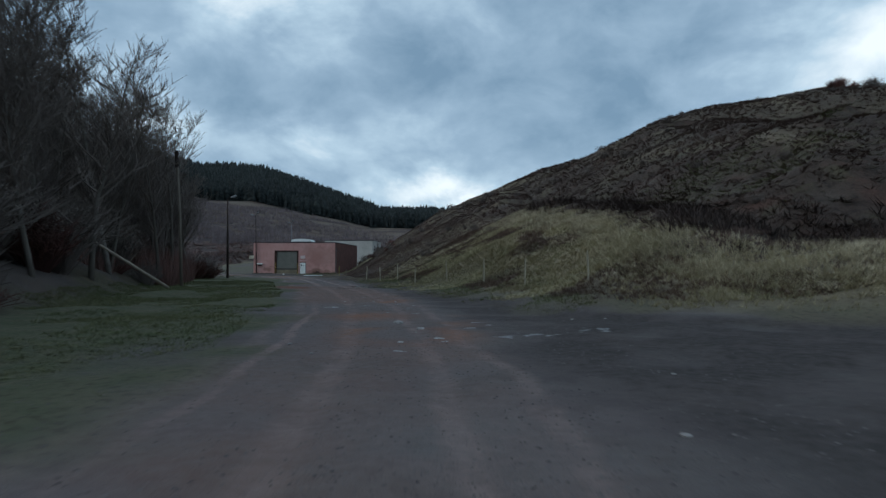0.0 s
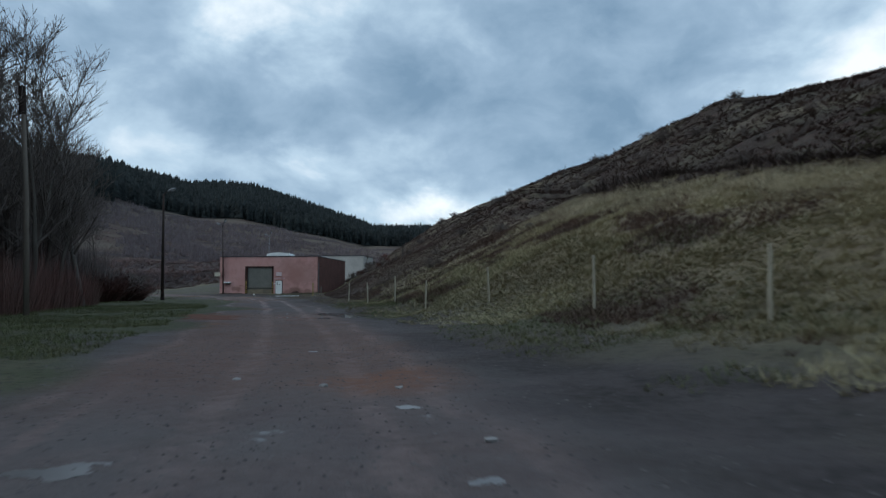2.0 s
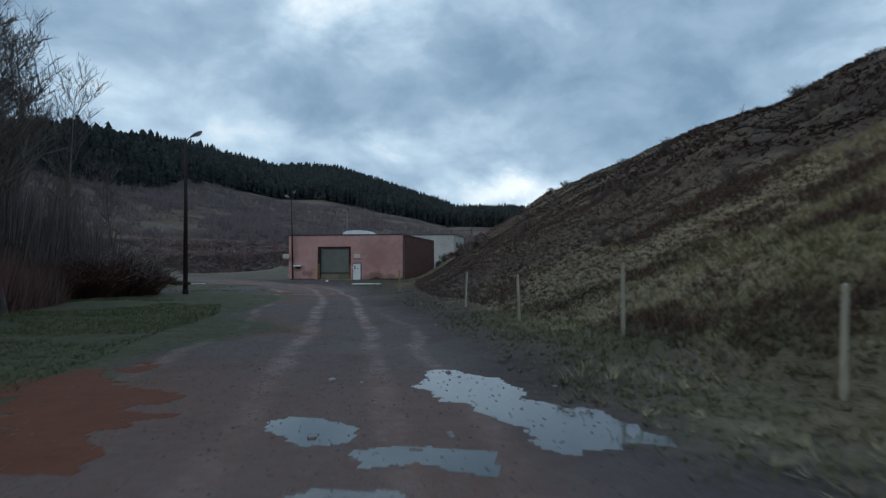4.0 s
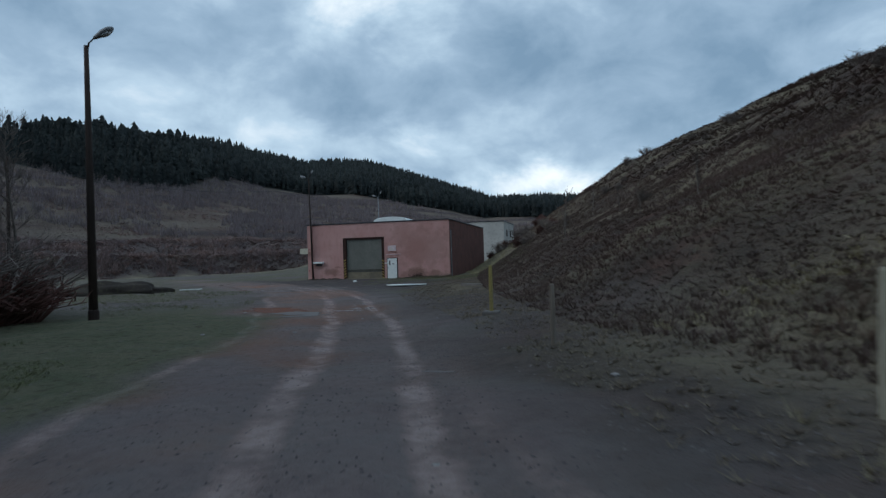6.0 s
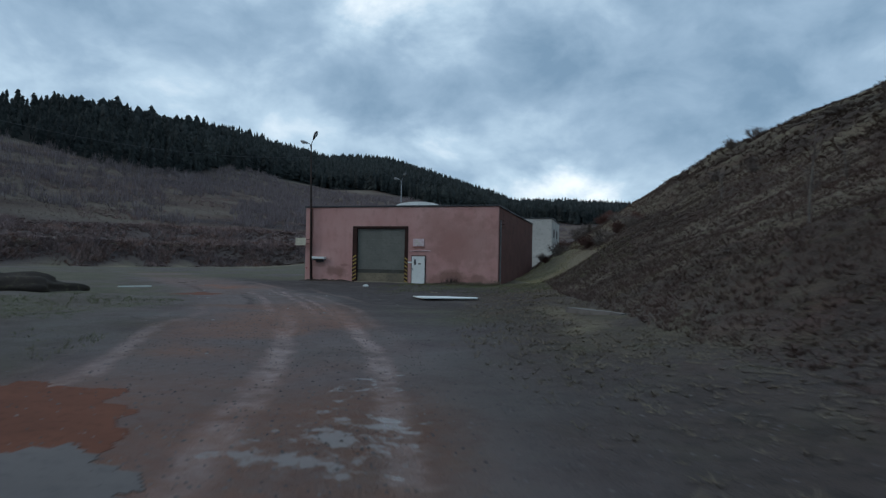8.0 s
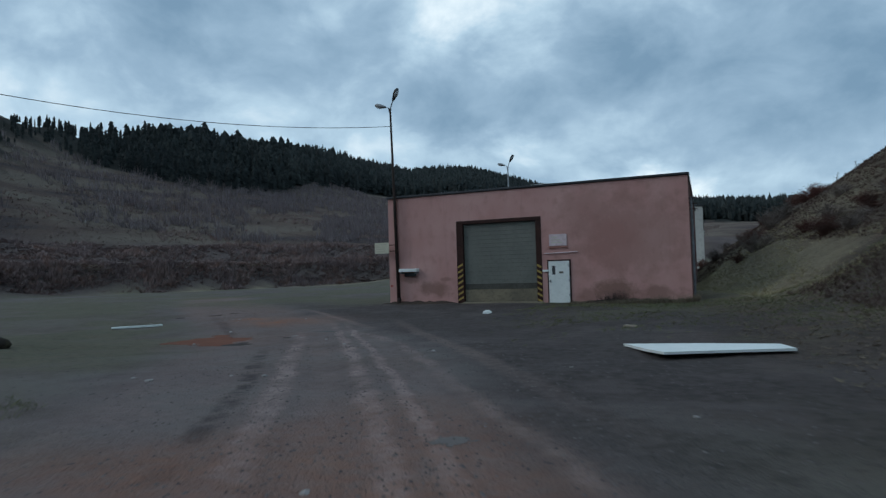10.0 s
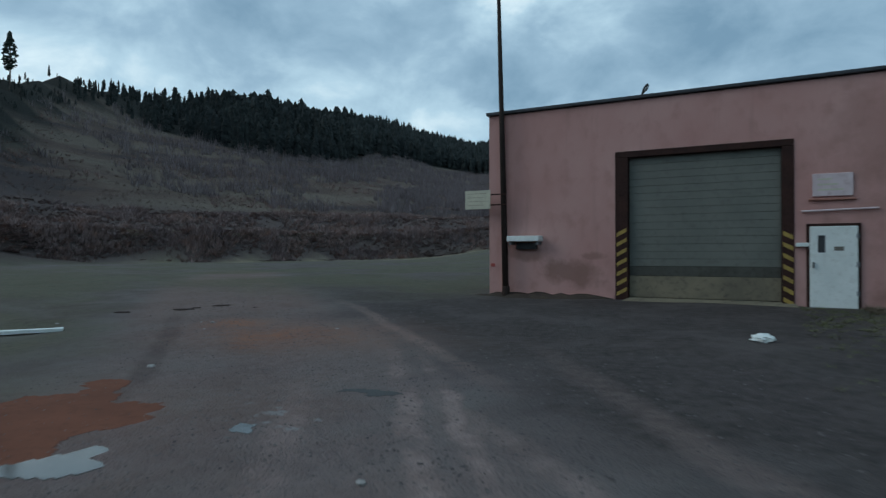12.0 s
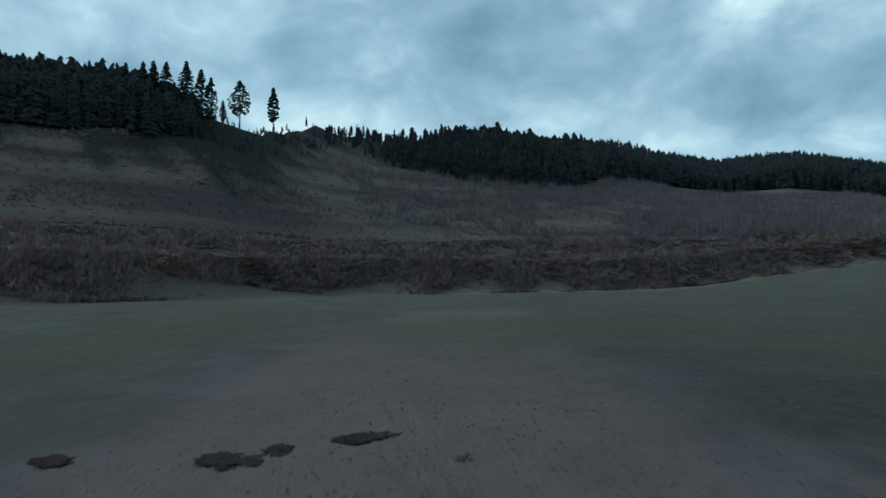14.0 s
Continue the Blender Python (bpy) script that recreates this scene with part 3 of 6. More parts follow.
green_foot = heap_on * (1 - step(SH + 1.5 * N1 + N2, 0.8, 4.2)) * (1 - step(GY, -60, -48))
dry = dry * (1 - 0.5 * green_foot)
turf = np.maximum(turf, 0.8 * green_foot)
turf = np.maximum(turf, 0.7 * heap_on * step(N1 + 0.4 * N2, -0.05, 0.3) * step(GX, 50, 56) * (1 - step(GX, 66, 74)) * step(GY, -92, -84) * (1 - step(GY, -72, -64)))
heap_foot = step(SH + 2.6 * N1 + 1.4 * N2, -5.5, -0.8) * step(GY, -66, -54)
heath = np.maximum(heap_on * (1 - np.clip(dry, 0, 1)) * (1 - 0.7 * np.maximum(green_foot, (SH > HW + 3) * turf)), np.maximum(np.maximum(val_on, wood_on * 0.6), 0.7 * heap_foot))
trackw = (1 - step(np.abs(DT + 0.6), 1.8, 3.0)) * (1 - step(np.maximum(SH, SW), -1, 0))
red = 0.36 * trackw * step(ATY, -88, -83) * (1 - step(ATY, -68, -64))
red = np.maximum(red, (0.6 + 0.35 * (1 - step(ATY, -70, -60)) - 0.75 * (1 - step(ATY, -90, -84))) * trackw * step(N1 + 0.4 * N2, -0.05, 0.35))
red = red * (1 - 0.8 * step(ATY, -27, -21))
for (px, py, reach, _), much in zip(POOLS[1:4], (0.6, 0.6, 0.25)):
    red = np.maximum(red, much * np.exp(-(((GX - px) / reach) ** 2 + ((GY - py) / reach) ** 2)))
for (px, py, rr) in ((-0.6, -8.7, 0.8), (-2.6, -8.0, 0.8), (38.3, -92.5, 1.2)):
    red = np.maximum(red, np.exp(-(((GX - px) / rr) ** 2 + ((GY - py) / rr) ** 2)))
red = np.maximum(red, 0.72 * np.exp(-(((GX + 0.5) / 2.4) ** 2 + ((GY + 8.6) / 1.5) ** 2)))
red = np.maximum(red, 0.2 * trackw * step(ATY, -9, -5))
red = np.maximum(red, np.exp(-((GY + 8.56 + 0.78 * (GX + 1.92)) / 0.3) ** 2) * step(GX, -2.3, -1.9) * (1 - step(GX, -0.4, 0.3)))
red = np.maximum(red, 1.1 * np.exp(-(((GX - 39.9 + 0.12 * (GY + 95.5)) / 1.6) ** 4 + ((GY + 95.3) / 3.5) ** 4)) * step(N2 + N1, -0.5, 0.1))
bank = val_on * np.maximum(step(SV, -0.5, 1.0) * (1 - step(SV, 7, 9)), step(SV, 12, 14) * (1 - step(SV, 28, 42))) * step(N1 + 0.3 * N2, -0.9, -0.4)
bank = np.maximum(bank, 0.85 * step(SW + 2.0 * N2 + 1.5 * N1, 0.5, 3.0))
tar = step(DT + 1.2 * N1, 1.6, 3.4) * (1 - step(SH, -1.5, 0)) * (1 - 0.4 * step(N2, 0.1, 0.3)) * (1 - 0.5 * step(GY, -68, -55) * (1 - step(GY, -32, -22))) * (1 - 0.7 * step(GY, -4, 6) * (GX < 4))
tar = np.maximum(tar, step(GY + 1.0 * N1, -8, -5) * (1 - step(GY, 0, 1)) * step(GX, -3, 0) * (1 - step(GX, 13, 16)))
tar = np.maximum(tar, 0.9 * step(GY + 1.5 * N1, -21, -17) * (1 - step(GY, 0, 1)) * step(DT + N1, 2.6, 4.2) * step(GX, -3, 0) * (1 - step(GX, 17, 22)) * (0.55 + 0.45 * step(N2, -0.2, 0.2)))
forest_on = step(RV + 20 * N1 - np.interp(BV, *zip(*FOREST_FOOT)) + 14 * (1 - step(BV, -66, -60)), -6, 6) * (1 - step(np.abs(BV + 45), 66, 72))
wet = np.zeros(GX.shape)
for (px, py, rx, ry) in ((43.0, -97.3, 0.9, 0.5), (42.3, -97.6, 0.7, 0.4), (44.4, -96.6, 0.9, 0.5), (42.2, -92.7, 0.6, 0.5), (38.6, -86.5, 0.4, 1.2), (37.4, -88.0, 0.4, 1.2), (3.4, -13.0, 1.2, 0.7), (20.0, -36.5, 0.7, 1.6)):
    wet = np.maximum(wet, (0.88 if py < -95 else 0.72) * np.exp(-(((GX - px) / rx) ** 2 + ((GY - py) / ry) ** 2)))
wet = np.maximum(wet, 0.82 * np.exp(-(((GX - 20.6) / 1.0) ** 4 + ((GY + 38.6) / 1.3) ** 4)))
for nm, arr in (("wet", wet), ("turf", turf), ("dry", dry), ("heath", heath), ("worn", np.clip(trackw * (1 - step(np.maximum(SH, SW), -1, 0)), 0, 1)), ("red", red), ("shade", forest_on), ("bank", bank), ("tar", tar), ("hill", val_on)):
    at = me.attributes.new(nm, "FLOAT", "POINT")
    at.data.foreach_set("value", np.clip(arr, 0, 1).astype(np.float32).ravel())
for nm, arr in (("across", np.clip(DT, -30, 30)), ("along", ATY)):
    at = me.attributes.new(nm, "FLOAT", "POINT")
    at.data.foreach_set("value", arr.astype(np.float32).ravel())


def ground_material():
    m = bpy.data.materials.new("quarry_ground")
    m.use_nodes = True
    nt = m.node_tree
    b = nt.nodes["Principled BSDF"]
    g = nt.nodes.new("ShaderNodeNewGeometry")

    def tex(s, detail=5.0, rough=0.6):
        n = nt.nodes.new("ShaderNodeTexNoise")
        n.inputs["Scale"].default_value, n.inputs["Detail"].default_value, n.inputs["Roughness"].default_value = s, detail, rough
        nt.links.new(g.outputs["Position"], n.inputs["Vector"])
        return n.outputs[0]

    def rng(x, a, c, lo=0.0, hi=1.0):
        n = nt.nodes.new("ShaderNodeMapRange")
        for i, v in enumerate((a, c, lo, hi)):
            n.inputs[i + 1].default_value = v
        nt.links.new(x, n.inputs[0])
        return n.outputs[0]

    def mix(f, a, c):
        n = nt.nodes.new("ShaderNodeMix")
        n.data_type = "RGBA"
        nt.links.new(f, n.inputs[0])
        for i, v in ((6, a), (7, c)):
            if isinstance(v, tuple):
                n.inputs[i].default_value = (*v, 1)
            else:
                nt.links.new(v, n.inputs[i])
        return n.outputs[2]

    def attr(nm):
        n = nt.nodes.new("ShaderNodeAttribute")
        n.attribute_name = nm
        return n.outputs["Fac"]

    def mul(a, c):
        n = nt.nodes.new("ShaderNodeMath")
        n.operation = "MULTIPLY"
        nt.links.new(a, n.inputs[0])
        nt.links.new(c, n.inputs[1])
        return n.outputs[0]

    coarse, middle, fine_n, grit = tex(0.22), tex(1.1), tex(6.0), tex(28.0, 3.0)
    gravel = mix(rng(middle, 0.35, 0.65), (0.185, 0.152, 0.148), (0.126, 0.104, 0.103))
    gravel = mix(rng(grit, 0.58, 0.75), gravel, (0.19, 0.18, 0.175))
    gravel = mix(rng(tex(0.45, 4.0), 0.42, 0.62, 0.0, 0.75), gravel, (0.185, 0.168, 0.16))
    gravel = mix(rng(tex(0.33, 5.0, 0.7), 0.5, 0.68, 0.0, 0.7), gravel, (0.1, 0.078, 0.066))
    worn = mix(rng(fine_n, 0.35, 0.65), (0.37, 0.268, 0.242), (0.28, 0.2, 0.18))
    dark = mix(rng(fine_n, 0.35, 0.65), (0.1, 0.084, 0.08), (0.058, 0.05, 0.048))
    dark = mix(rng(tex(0.5, 5.0, 0.7), 0.5, 0.62, 0.0, 0.6), dark, (0.135, 0.112, 0.106))
    brown = mix(rng(fine_n, 0.35, 0.65), (0.3, 0.228, 0.21), (0.21, 0.158, 0.148))
    red = mix(rng(middle, 0.35, 0.65), (0.36, 0.16, 0.09), (0.26, 0.13, 0.09))
    turf = mix(rng(middle, 0.35, 0.65), (0.115, 0.122, 0.074), (0.16, 0.146, 0.096))
    turf = mix(rng(fine_n, 0.5, 0.8), turf, (0.045, 0.04, 0.028))
    dry = mix(rng(middle, 0.3, 0.7), (0.37, 0.31, 0.205), (0.28, 0.23, 0.152))
    dry = mix(rng(tex(0.6, 5.0, 0.7), 0.55, 0.68, 0.0, 0.7), dry, (0.13, 0.1, 0.07))
    dry = mix(rng(fine_n, 0.5, 0.75), dry, (0.16, 0.13, 0.085))
    # dead heather, moss and bare earth in small patches
    heath = mix(rng(coarse, 0.35, 0.65), (0.074, 0.054, 0.046), (0.097, 0.073, 0.059))
    heath = mix(rng(tex(2.3, 5.0, 0.65), 0.5, 0.64, 0.0, 0.8), heath, (0.042, 0.034, 0.029))
    heath = mix(rng(tex(0.75, 5.0, 0.7), 0.53, 0.66, 0.0, 0.75), heath, (0.122, 0.108, 0.068))
    heath = mix(rng(tex(0.5, 4.0, 0.65), 0.54, 0.68, 0.0, 0.7), heath, (0.124, 0.070, 0.055))
    heath = mix(rng(tex(1.3, 6.0, 0.7), 0.6, 0.7, 0.0, 0.45), heath, (0.149, 0.120, 0.094))
    hill = mix(rng(coarse, 0.35, 0.65), (0.102, 0.071, 0.061), (0.13, 0.094, 0.076))
    mp = nt.nodes.new("ShaderNodeMapping")
    mp.inputs["Scale"].default_value = (0.018, 0.018, 0.3)
    nt.links.new(g.outputs["Position"], mp.inputs[0])
    strata = nt.nodes.new("ShaderNodeTexNoise")
    strata.inputs["Scale"].default_value, strata.inputs["Detail"].default_value = 1.0, 5.0
    nt.links.new(mp.outputs[0], strata.inputs["Vector"])
    hill = mix(rng(strata.outputs[0], 0.46, 0.58, 0.0, 0.85), hill, (0.165, 0.135, 0.108))
    hill = mix(rng(strata.outputs[0], 0.46, 0.38, 0.0, 0.85), hill, (0.055, 0.046, 0.05))
    hill = mix(rng(tex(0.12, 5.0, 0.65), 0.52, 0.66, 0.0, 0.6), hill, (0.081, 0.058, 0.052))
    hill = mix(rng(fine_n, 0.5, 0.8), hill, (0.060, 0.049, 0.042))
    heath = mix(rng(fine_n, 0.5, 0.8), heath, (0.036, 0.029, 0.026))
    heath = mix(attr("hill"), heath, hill)
    # wheel ruts at set distances from the middle of the track, wandering a little
    across, along = attr("across"), attr("along")

    def math2(op, a, c):
        n = nt.nodes.new("ShaderNodeMath")
        n.operation = op
        for i, v in enumerate((a, c)):
            if isinstance(v, float):
                n.inputs[i].default_value = v
            else:
                nt.links.new(v, n.inputs[i])
        return n.outputs[0]

    wander = math2("MULTIPLY", math2("SUBTRACT", tex(0.16, 2.0), 0.5), 1.6)
    frayed = math2("MULTIPLY", math2("SUBTRACT", tex(1.7, 4.0), 0.5), 0.35)

    def rut(centre, half, sway, a, c):
        """One rut; it fades out between a and c metres along."""
        q = math2("ADD", math2("ADD", across, -centre), math2("ADD", math2("MULTIPLY", wander, sway), frayed))
        q = rng(math2("ABSOLUTE", q, 0.0), half, half * 0.35)
        return math2("MULTIPLY", q, rng(along, a, c))

    # past the bend the wheels keep more and more to the outside
    plain = across
    across = math2("SUBTRACT", math2("SUBTRACT", plain, math2("ADD", rng(along, -58.0, -50.0, 0.0, 0.33), rng(along, -47.0, -38.0, 0.0, 0.1))), rng(along, -38.0, -20.0, 0.0, 0.5))
    ruts = math2("MAXIMUM", math2("MULTIPLY", rut(0.66, 0.25, 0.3, -9.0, -15.0), rng(along, -32.0, -25.0, 1.0, 0.08)), math2("MULTIPLY", rut(-0.88, 0.29, 0.3, -9.0, -15.0), rng(along, -32.0, -25.0, 1.0, 0.12)))
    across = plain
    ruts = math2("MAXIMUM", ruts, math2("MULTIPLY", rut(1.55, 0.22, 1.0, -50.0, -62.0), 0.9))
    ruts = math2("MAXIMUM", ruts, math2("MULTIPLY", rut(-2.7, 0.22, 1.0, -22.0, -34.0), 0.8))
    ruts = math2("MAXIMUM", ruts, math2("MULTIPLY", rut(-3.5, 0.2, 0.7, -24.0, -34.0), math2("MULTIPLY", rng(along, -64.0, -56.0), 0.8)))
    ruts = math2("MAXIMUM", ruts, math2("MULTIPLY", rut(1.9, 0.2, -0.8, -36.0, -28.0), math2("MULTIPLY", rng(along, -9.0, -15.0), 0.4)))
    across = math2("SUBTRACT", plain, math2("ADD", rng(along, -20.0, -14.5, 0.0, 0.3), rng(along, -15.0, -10.5, 0.0, 1.0)))
    ruts = math2("MAXIMUM", ruts, math2("MULTIPLY", math2("MAXIMUM", rut(0.58, 0.19, 0.2, -9.0, -13.0), rut(1.07, 0.15, 0.2, -9.0, -13.0)), rng(along, -31.0, -26.0, 0.0, 0.75)))
    ruts = math2("MAXIMUM", ruts, math2("MULTIPLY", rut(-0.64, 0.25, 0.2, -11.0, -15.0), rng(along, -30.0, -25.0, 0.0, 0.75)))
    outer = math2("MULTIPLY", rut(2.95, 0.3, 0.2, -10.0, -14.0), rng(along, -26.0, -20.0, 0.0, 0.26))
    across = plain
    verge_rut = math2("MULTIPLY", math2("MULTIPLY", rng(along, -106.0, -101.0, 0.15, 1.0), rut(-2.15, 0.15, 0.45, -84.0, -90.0)), rng(tex(0.5, 4.0), 0.4, 0.56, 0.3, 0.85))
    ruts = math2("MULTIPLY", ruts, math2("MULTIPLY", rng(tex(0.9, 5.0, 0.65), 0.36, 0.56, 0.15, 1.0), rng(attr("worn"), 0.0, 0.25)))
    ruts = math2("MULTIPLY", ruts, rng(along, -72.0, -56.0, 0.42, 1.0))
    col = mix(math2("MULTIPLY", attr("worn"), rng(middle, 0.3, 0.6, 0.1, 0.5)), gravel, brown)
    col = mix(math2("MULTIPLY", attr("tar"), 0.9), col, dark)
    # a damp dark rut and a pale one where the track swings past the shed
    swing = mul(rng(along, -13.5, -10.5), rng(along, -4.0, -8.0))
    col = mix(mul(swing, mul(rut(-1.9, 0.26, 0.4, 0.0, -1.0), rng(middle, 0.3, 0.6, 0.05, 0.5))), col, (0.055, 0.046, 0.044))
    col = mix(mul(swing, mul(rut(2.5, 0.24, 0.4, 0.0, -1.0), rng(fine_n, 0.35, 0.55, 0.1, 0.6))), col, worn)
    col = mix(mul(mul(rng(along, -27.0, -23.5), rng(along, -16.0, -18.5)), mul(rut(-1.2, 0.2, 0.5, 0.0, -1.0), rng(tex(1.4, 4.0), 0.42, 0.6, 0.0, 0.75))), col, (0.05, 0.045, 0.043))
    col = mix(ruts, col, worn)
    col = mix(mul(attr("red"), rng(fine_n, 0.25, 0.6, 0.3, 0.9)), col, red)
    col = mix(outer, col, worn)
    col = mix(attr("turf"), col, turf)
    col = mix(verge_rut, col, worn)
    col = mix(attr("heath"), col, heath)
    col = mix(attr("dry"), col, dry)
    col = mix(attr("bank"), col, mix(rng(coarse, 0.35, 0.65), (0.13, 0.1, 0.09), (0.095, 0.077, 0.076)))
    # dark litter under the conifers, with the trees' shade put into its colour
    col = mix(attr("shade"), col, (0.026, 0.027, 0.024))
    # shallow water standing between the stones
    soak = rng(math2("ADD", attr("wet"), math2("MULTIPLY", math2("SUBTRACT", tex(3.2, 5.0, 0.65), 0.5), 2.6)), 0.72, 0.92)
    col = mix(math2("MULTIPLY", soak, 0.6), col, (0.09, 0.078, 0.072))
    nt.links.new(col, b.inputs["Base Color"])
    # damp ruts shine a little
    nt.links.new(math2("MULTIPLY", rng(ruts, 0.2, 1.0, 0.95, 0.6), rng(soak, 0.0, 1.0, 1.0, 0.4)), b.inputs["Roughness"])
    nt.links.new(math2("MAXIMUM", rng(ruts, 0.2, 1.0, 0.1, 0.35), math2("MULTIPLY", soak, 0.4)), b.inputs["Specular IOR Level"])
    bn = nt.nodes.new("ShaderNodeBump")
    bn.inputs["Distance"].default_value = 0.09
    nt.links.new(rng(soak, 0.0, 0.8, 0.9, 0.04), bn.inputs["Strength"])
    s = nt.nodes.new("ShaderNodeMath")
    s.operation = "ADD"
    nt.links.new(fine_n, s.inputs[0])
    nt.links.new(grit, s.inputs[1])
    nt.links.new(s.outputs[0], bn.inputs["Height"])
    nt.links.new(bn.outputs[0], b.inputs["Normal"])
    return m


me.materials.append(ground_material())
tagged(new("ground", me), "dark wet gravel yard, rutted track and heath slopes", "ground", kind="structure")


# ---------------------------------------------------------------- the pink shed
SW_, SH_, SD_ = 15.15, 5.66, 20.2
shed = thing("industrial_shed", 0, 0, 0, "flat-roofed pink plastered industrial shed with a roller door", "building")


def wall_with_hole(x0, x1, z0, z1, hx0, hx1, hz1, y0, y1):
    """A wall from y0 to y1 with one opening that reaches its foot."""
    prof = [(x0, z0), (hx0, z0), (hx0, hz1), (hx1, hz1), (hx1, z0), (x1, z0), (x1, z1), (x0, z1)]
    bm = bmesh.new()
    f = [bm.verts.new((x, y0, z)) for x, z in prof]
    k = [bm.verts.new((x, y1, z)) for x, z in prof]
    for a in (f, k):
        for q in ((0, 1, 2, 7), (2, 3, 6, 7), (3, 4, 5, 6)):
            bm.faces.new([a[i] for i in q])
    for i in range(8):
        j = (i + 1) % 8
        bm.faces.new((f[i], f[j], k[j], k[i]))
    return bm


GX0, GX1, GZ1 = 3.95, 8.4, 4.23
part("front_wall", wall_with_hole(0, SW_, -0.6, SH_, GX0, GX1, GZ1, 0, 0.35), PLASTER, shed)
part("side_wall", box(SW_ - 0.35, SW_ - 0.003, 0.352, SD_, -0.6, SH_ - 0.004), SHADED_RENDER, shed, "red rendered side wall with its shade in the colour")
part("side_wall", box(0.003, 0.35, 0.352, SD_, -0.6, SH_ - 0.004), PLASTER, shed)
part("back_wall", box(0.352, SW_ - 0.352, SD_ - 0.35, SD_ - 0.004, -0.6, SH_ - 0.004), SHADED_RENDER, shed)
part("roof", box(0.2, SW_ - 0.2, 0.2, SD_ - 0.2, SH_ - 0.2, SH_ + 0.02), FLASHING, shed, "black felt flat roof")
for a in ((-0.07, SW_ + 0.07, -0.09, 0.2), (-0.07, 0.2, 0.202, SD_ + 0.05), (SW_ - 0.2, SW_ + 0.07, 0.202, SD_ + 0.05), (0.202, SW_ - 0.202, SD_ - 0.2, SD_ + 0.05)):
    part("roof_flashing", box(*a, SH_ + 0.022, SH_ + 0.12, 0.015), FLASHING, shed, "black metal roof edging")
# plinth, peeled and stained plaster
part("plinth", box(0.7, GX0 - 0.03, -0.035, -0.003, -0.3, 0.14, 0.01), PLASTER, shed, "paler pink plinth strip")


# roller door in its steel frame
gate = part("roller_door", box(GX0 + 0.36, GX1 - 0.28, 0.17, 0.23, 0.06, 4.06), ROLLER, shed, "closed grey-green roller door, muddy at the foot")
rows_ = 15
hgt = (4.05 - 0.98) / rows_
for i in range(rows_):
    z = 0.98 + i * hgt
    part("slat", box(GX0 + 0.365, GX1 - 0.285, 0.13, 0.172, z + 0.003, z + hgt - 0.003, 0.006), ROLLER, gate)
part("foot_panel", box(GX0 + 0.365, GX1 - 0.285, 0.12, 0.172, 0.1, 0.7, 0.012), DIRTYCONCRETE, gate, "mud-stained yellowish panel at the foot")
part("lower_panel", box(GX0 + 0.365, GX1 - 0.285, 0.125, 0.172, 0.706, 0.975, 0.012), DOORDIRT, gate, "mud-splashed bottom panel")
frame_parts = (("jamb", GX0, GX0 + 0.355, -0.03, 0.33, -0.1, 4.05), ("jamb", GX1 - 0.275, GX1, -0.03, 0.33, -0.1, 4.05), ("head", GX0, GX1, -0.03, 0.33, 4.053, 4.228))
for nm, x0, x1, y0, y1, z0, z1 in frame_parts:
    part(nm, box(x0, x1, y0, y1, z0, z1, 0.012), DARKSTEEL, shed, "dark brown steel door frame")
for x0, x1, sgn in ((GX0 + 0.04, GX0 + 0.32, 1), (GX1 - 0.25, GX1 - 0.02, -1)):
    for i in range(7):
        z = 0.12 + i * 0.28
        w = x1 - x0
        dz = sgn * w * 0.55
        vs = [(x0, -0.036, z), (x1, -0.036, z + dz), (x1, -0.036, z + dz + 0.11), (x0, -0.036, z + 0.11)]
        vs += [(x, -0.02, zz) for x, _, zz in vs]
        part("hazard_stripe", (vs, [(0, 1, 2, 3), (7, 6, 5, 4), (0, 4, 5, 1), (1, 5, 6, 2), (2, 6, 7, 3), (3, 7, 4, 0)]), YELLOW, shed, "worn yellow hazard stripe")
ramp = part("threshold", ([(GX0 + 0.1, -0.9, -0.08), (GX1 + 0.2, -0.9, -0.08), (GX1, 0.115, 0.09), (GX0 + 0.36, 0.115, 0.09), (GX0 + 0.1, -0.9, -0.4), (GX1 + 0.2, -0.9, -0.4), (GX1, 0.115, -0.4), (GX0 + 0.36, 0.115, -0.4)],
      [(0, 1, 2, 3), (0, 4, 5, 1), (1, 5, 6, 2), (2, 6, 7, 3), (3, 7, 4, 0)]), DIRTYCONCRETE, shed, "dirty concrete ramp")

# white door
wdoor = part("white_door", box(8.73, 9.73, -0.09, -0.03, -0.02, 2.0, 0.015), WHITE, shed, "white painted metal side door with a small dark window")
part("window", box(8.9, 9.06, -0.094, -0.05, 1.35, 1.78, 0.01), LAMPDARK, wdoor, "narrow dark window slot")
part("notice", box(9.24, 9.44, -0.095, -0.05, 1.4, 1.5, 0.004), INK, wdoor, "small faded notice")
part("handle", box(8.79, 8.83, -0.15, -0.05, 0.98, 1.12, 0.008), LAMPDARK, wdoor, "dark door handle")
for z in (0.3, 1.0, 1.7):
    part("hinge", box(9.7, 9.76, -0.1, -0.04, z, z + 0.12, 0.006), LAMPGREY, wdoor)
part("door_frame", box(8.66, 8.727, -0.05, 0.02, -0.05, 2.06, 0.008), DARKSTEEL, shed)
part("door_frame", box(9.733, 9.8, -0.05, 0.02, -0.05, 2.06, 0.008), DARKSTEEL, shed)
part("door_frame", box(8.66, 9.8, -0.05, 0.02, 2.003, 2.07, 0.008), DARKSTEEL, shed)
part("bracket", box(8.43, 8.72, -0.1, -0.003, 1.5, 1.6, 0.01), WHITE, shed, "white bracket beside the door")
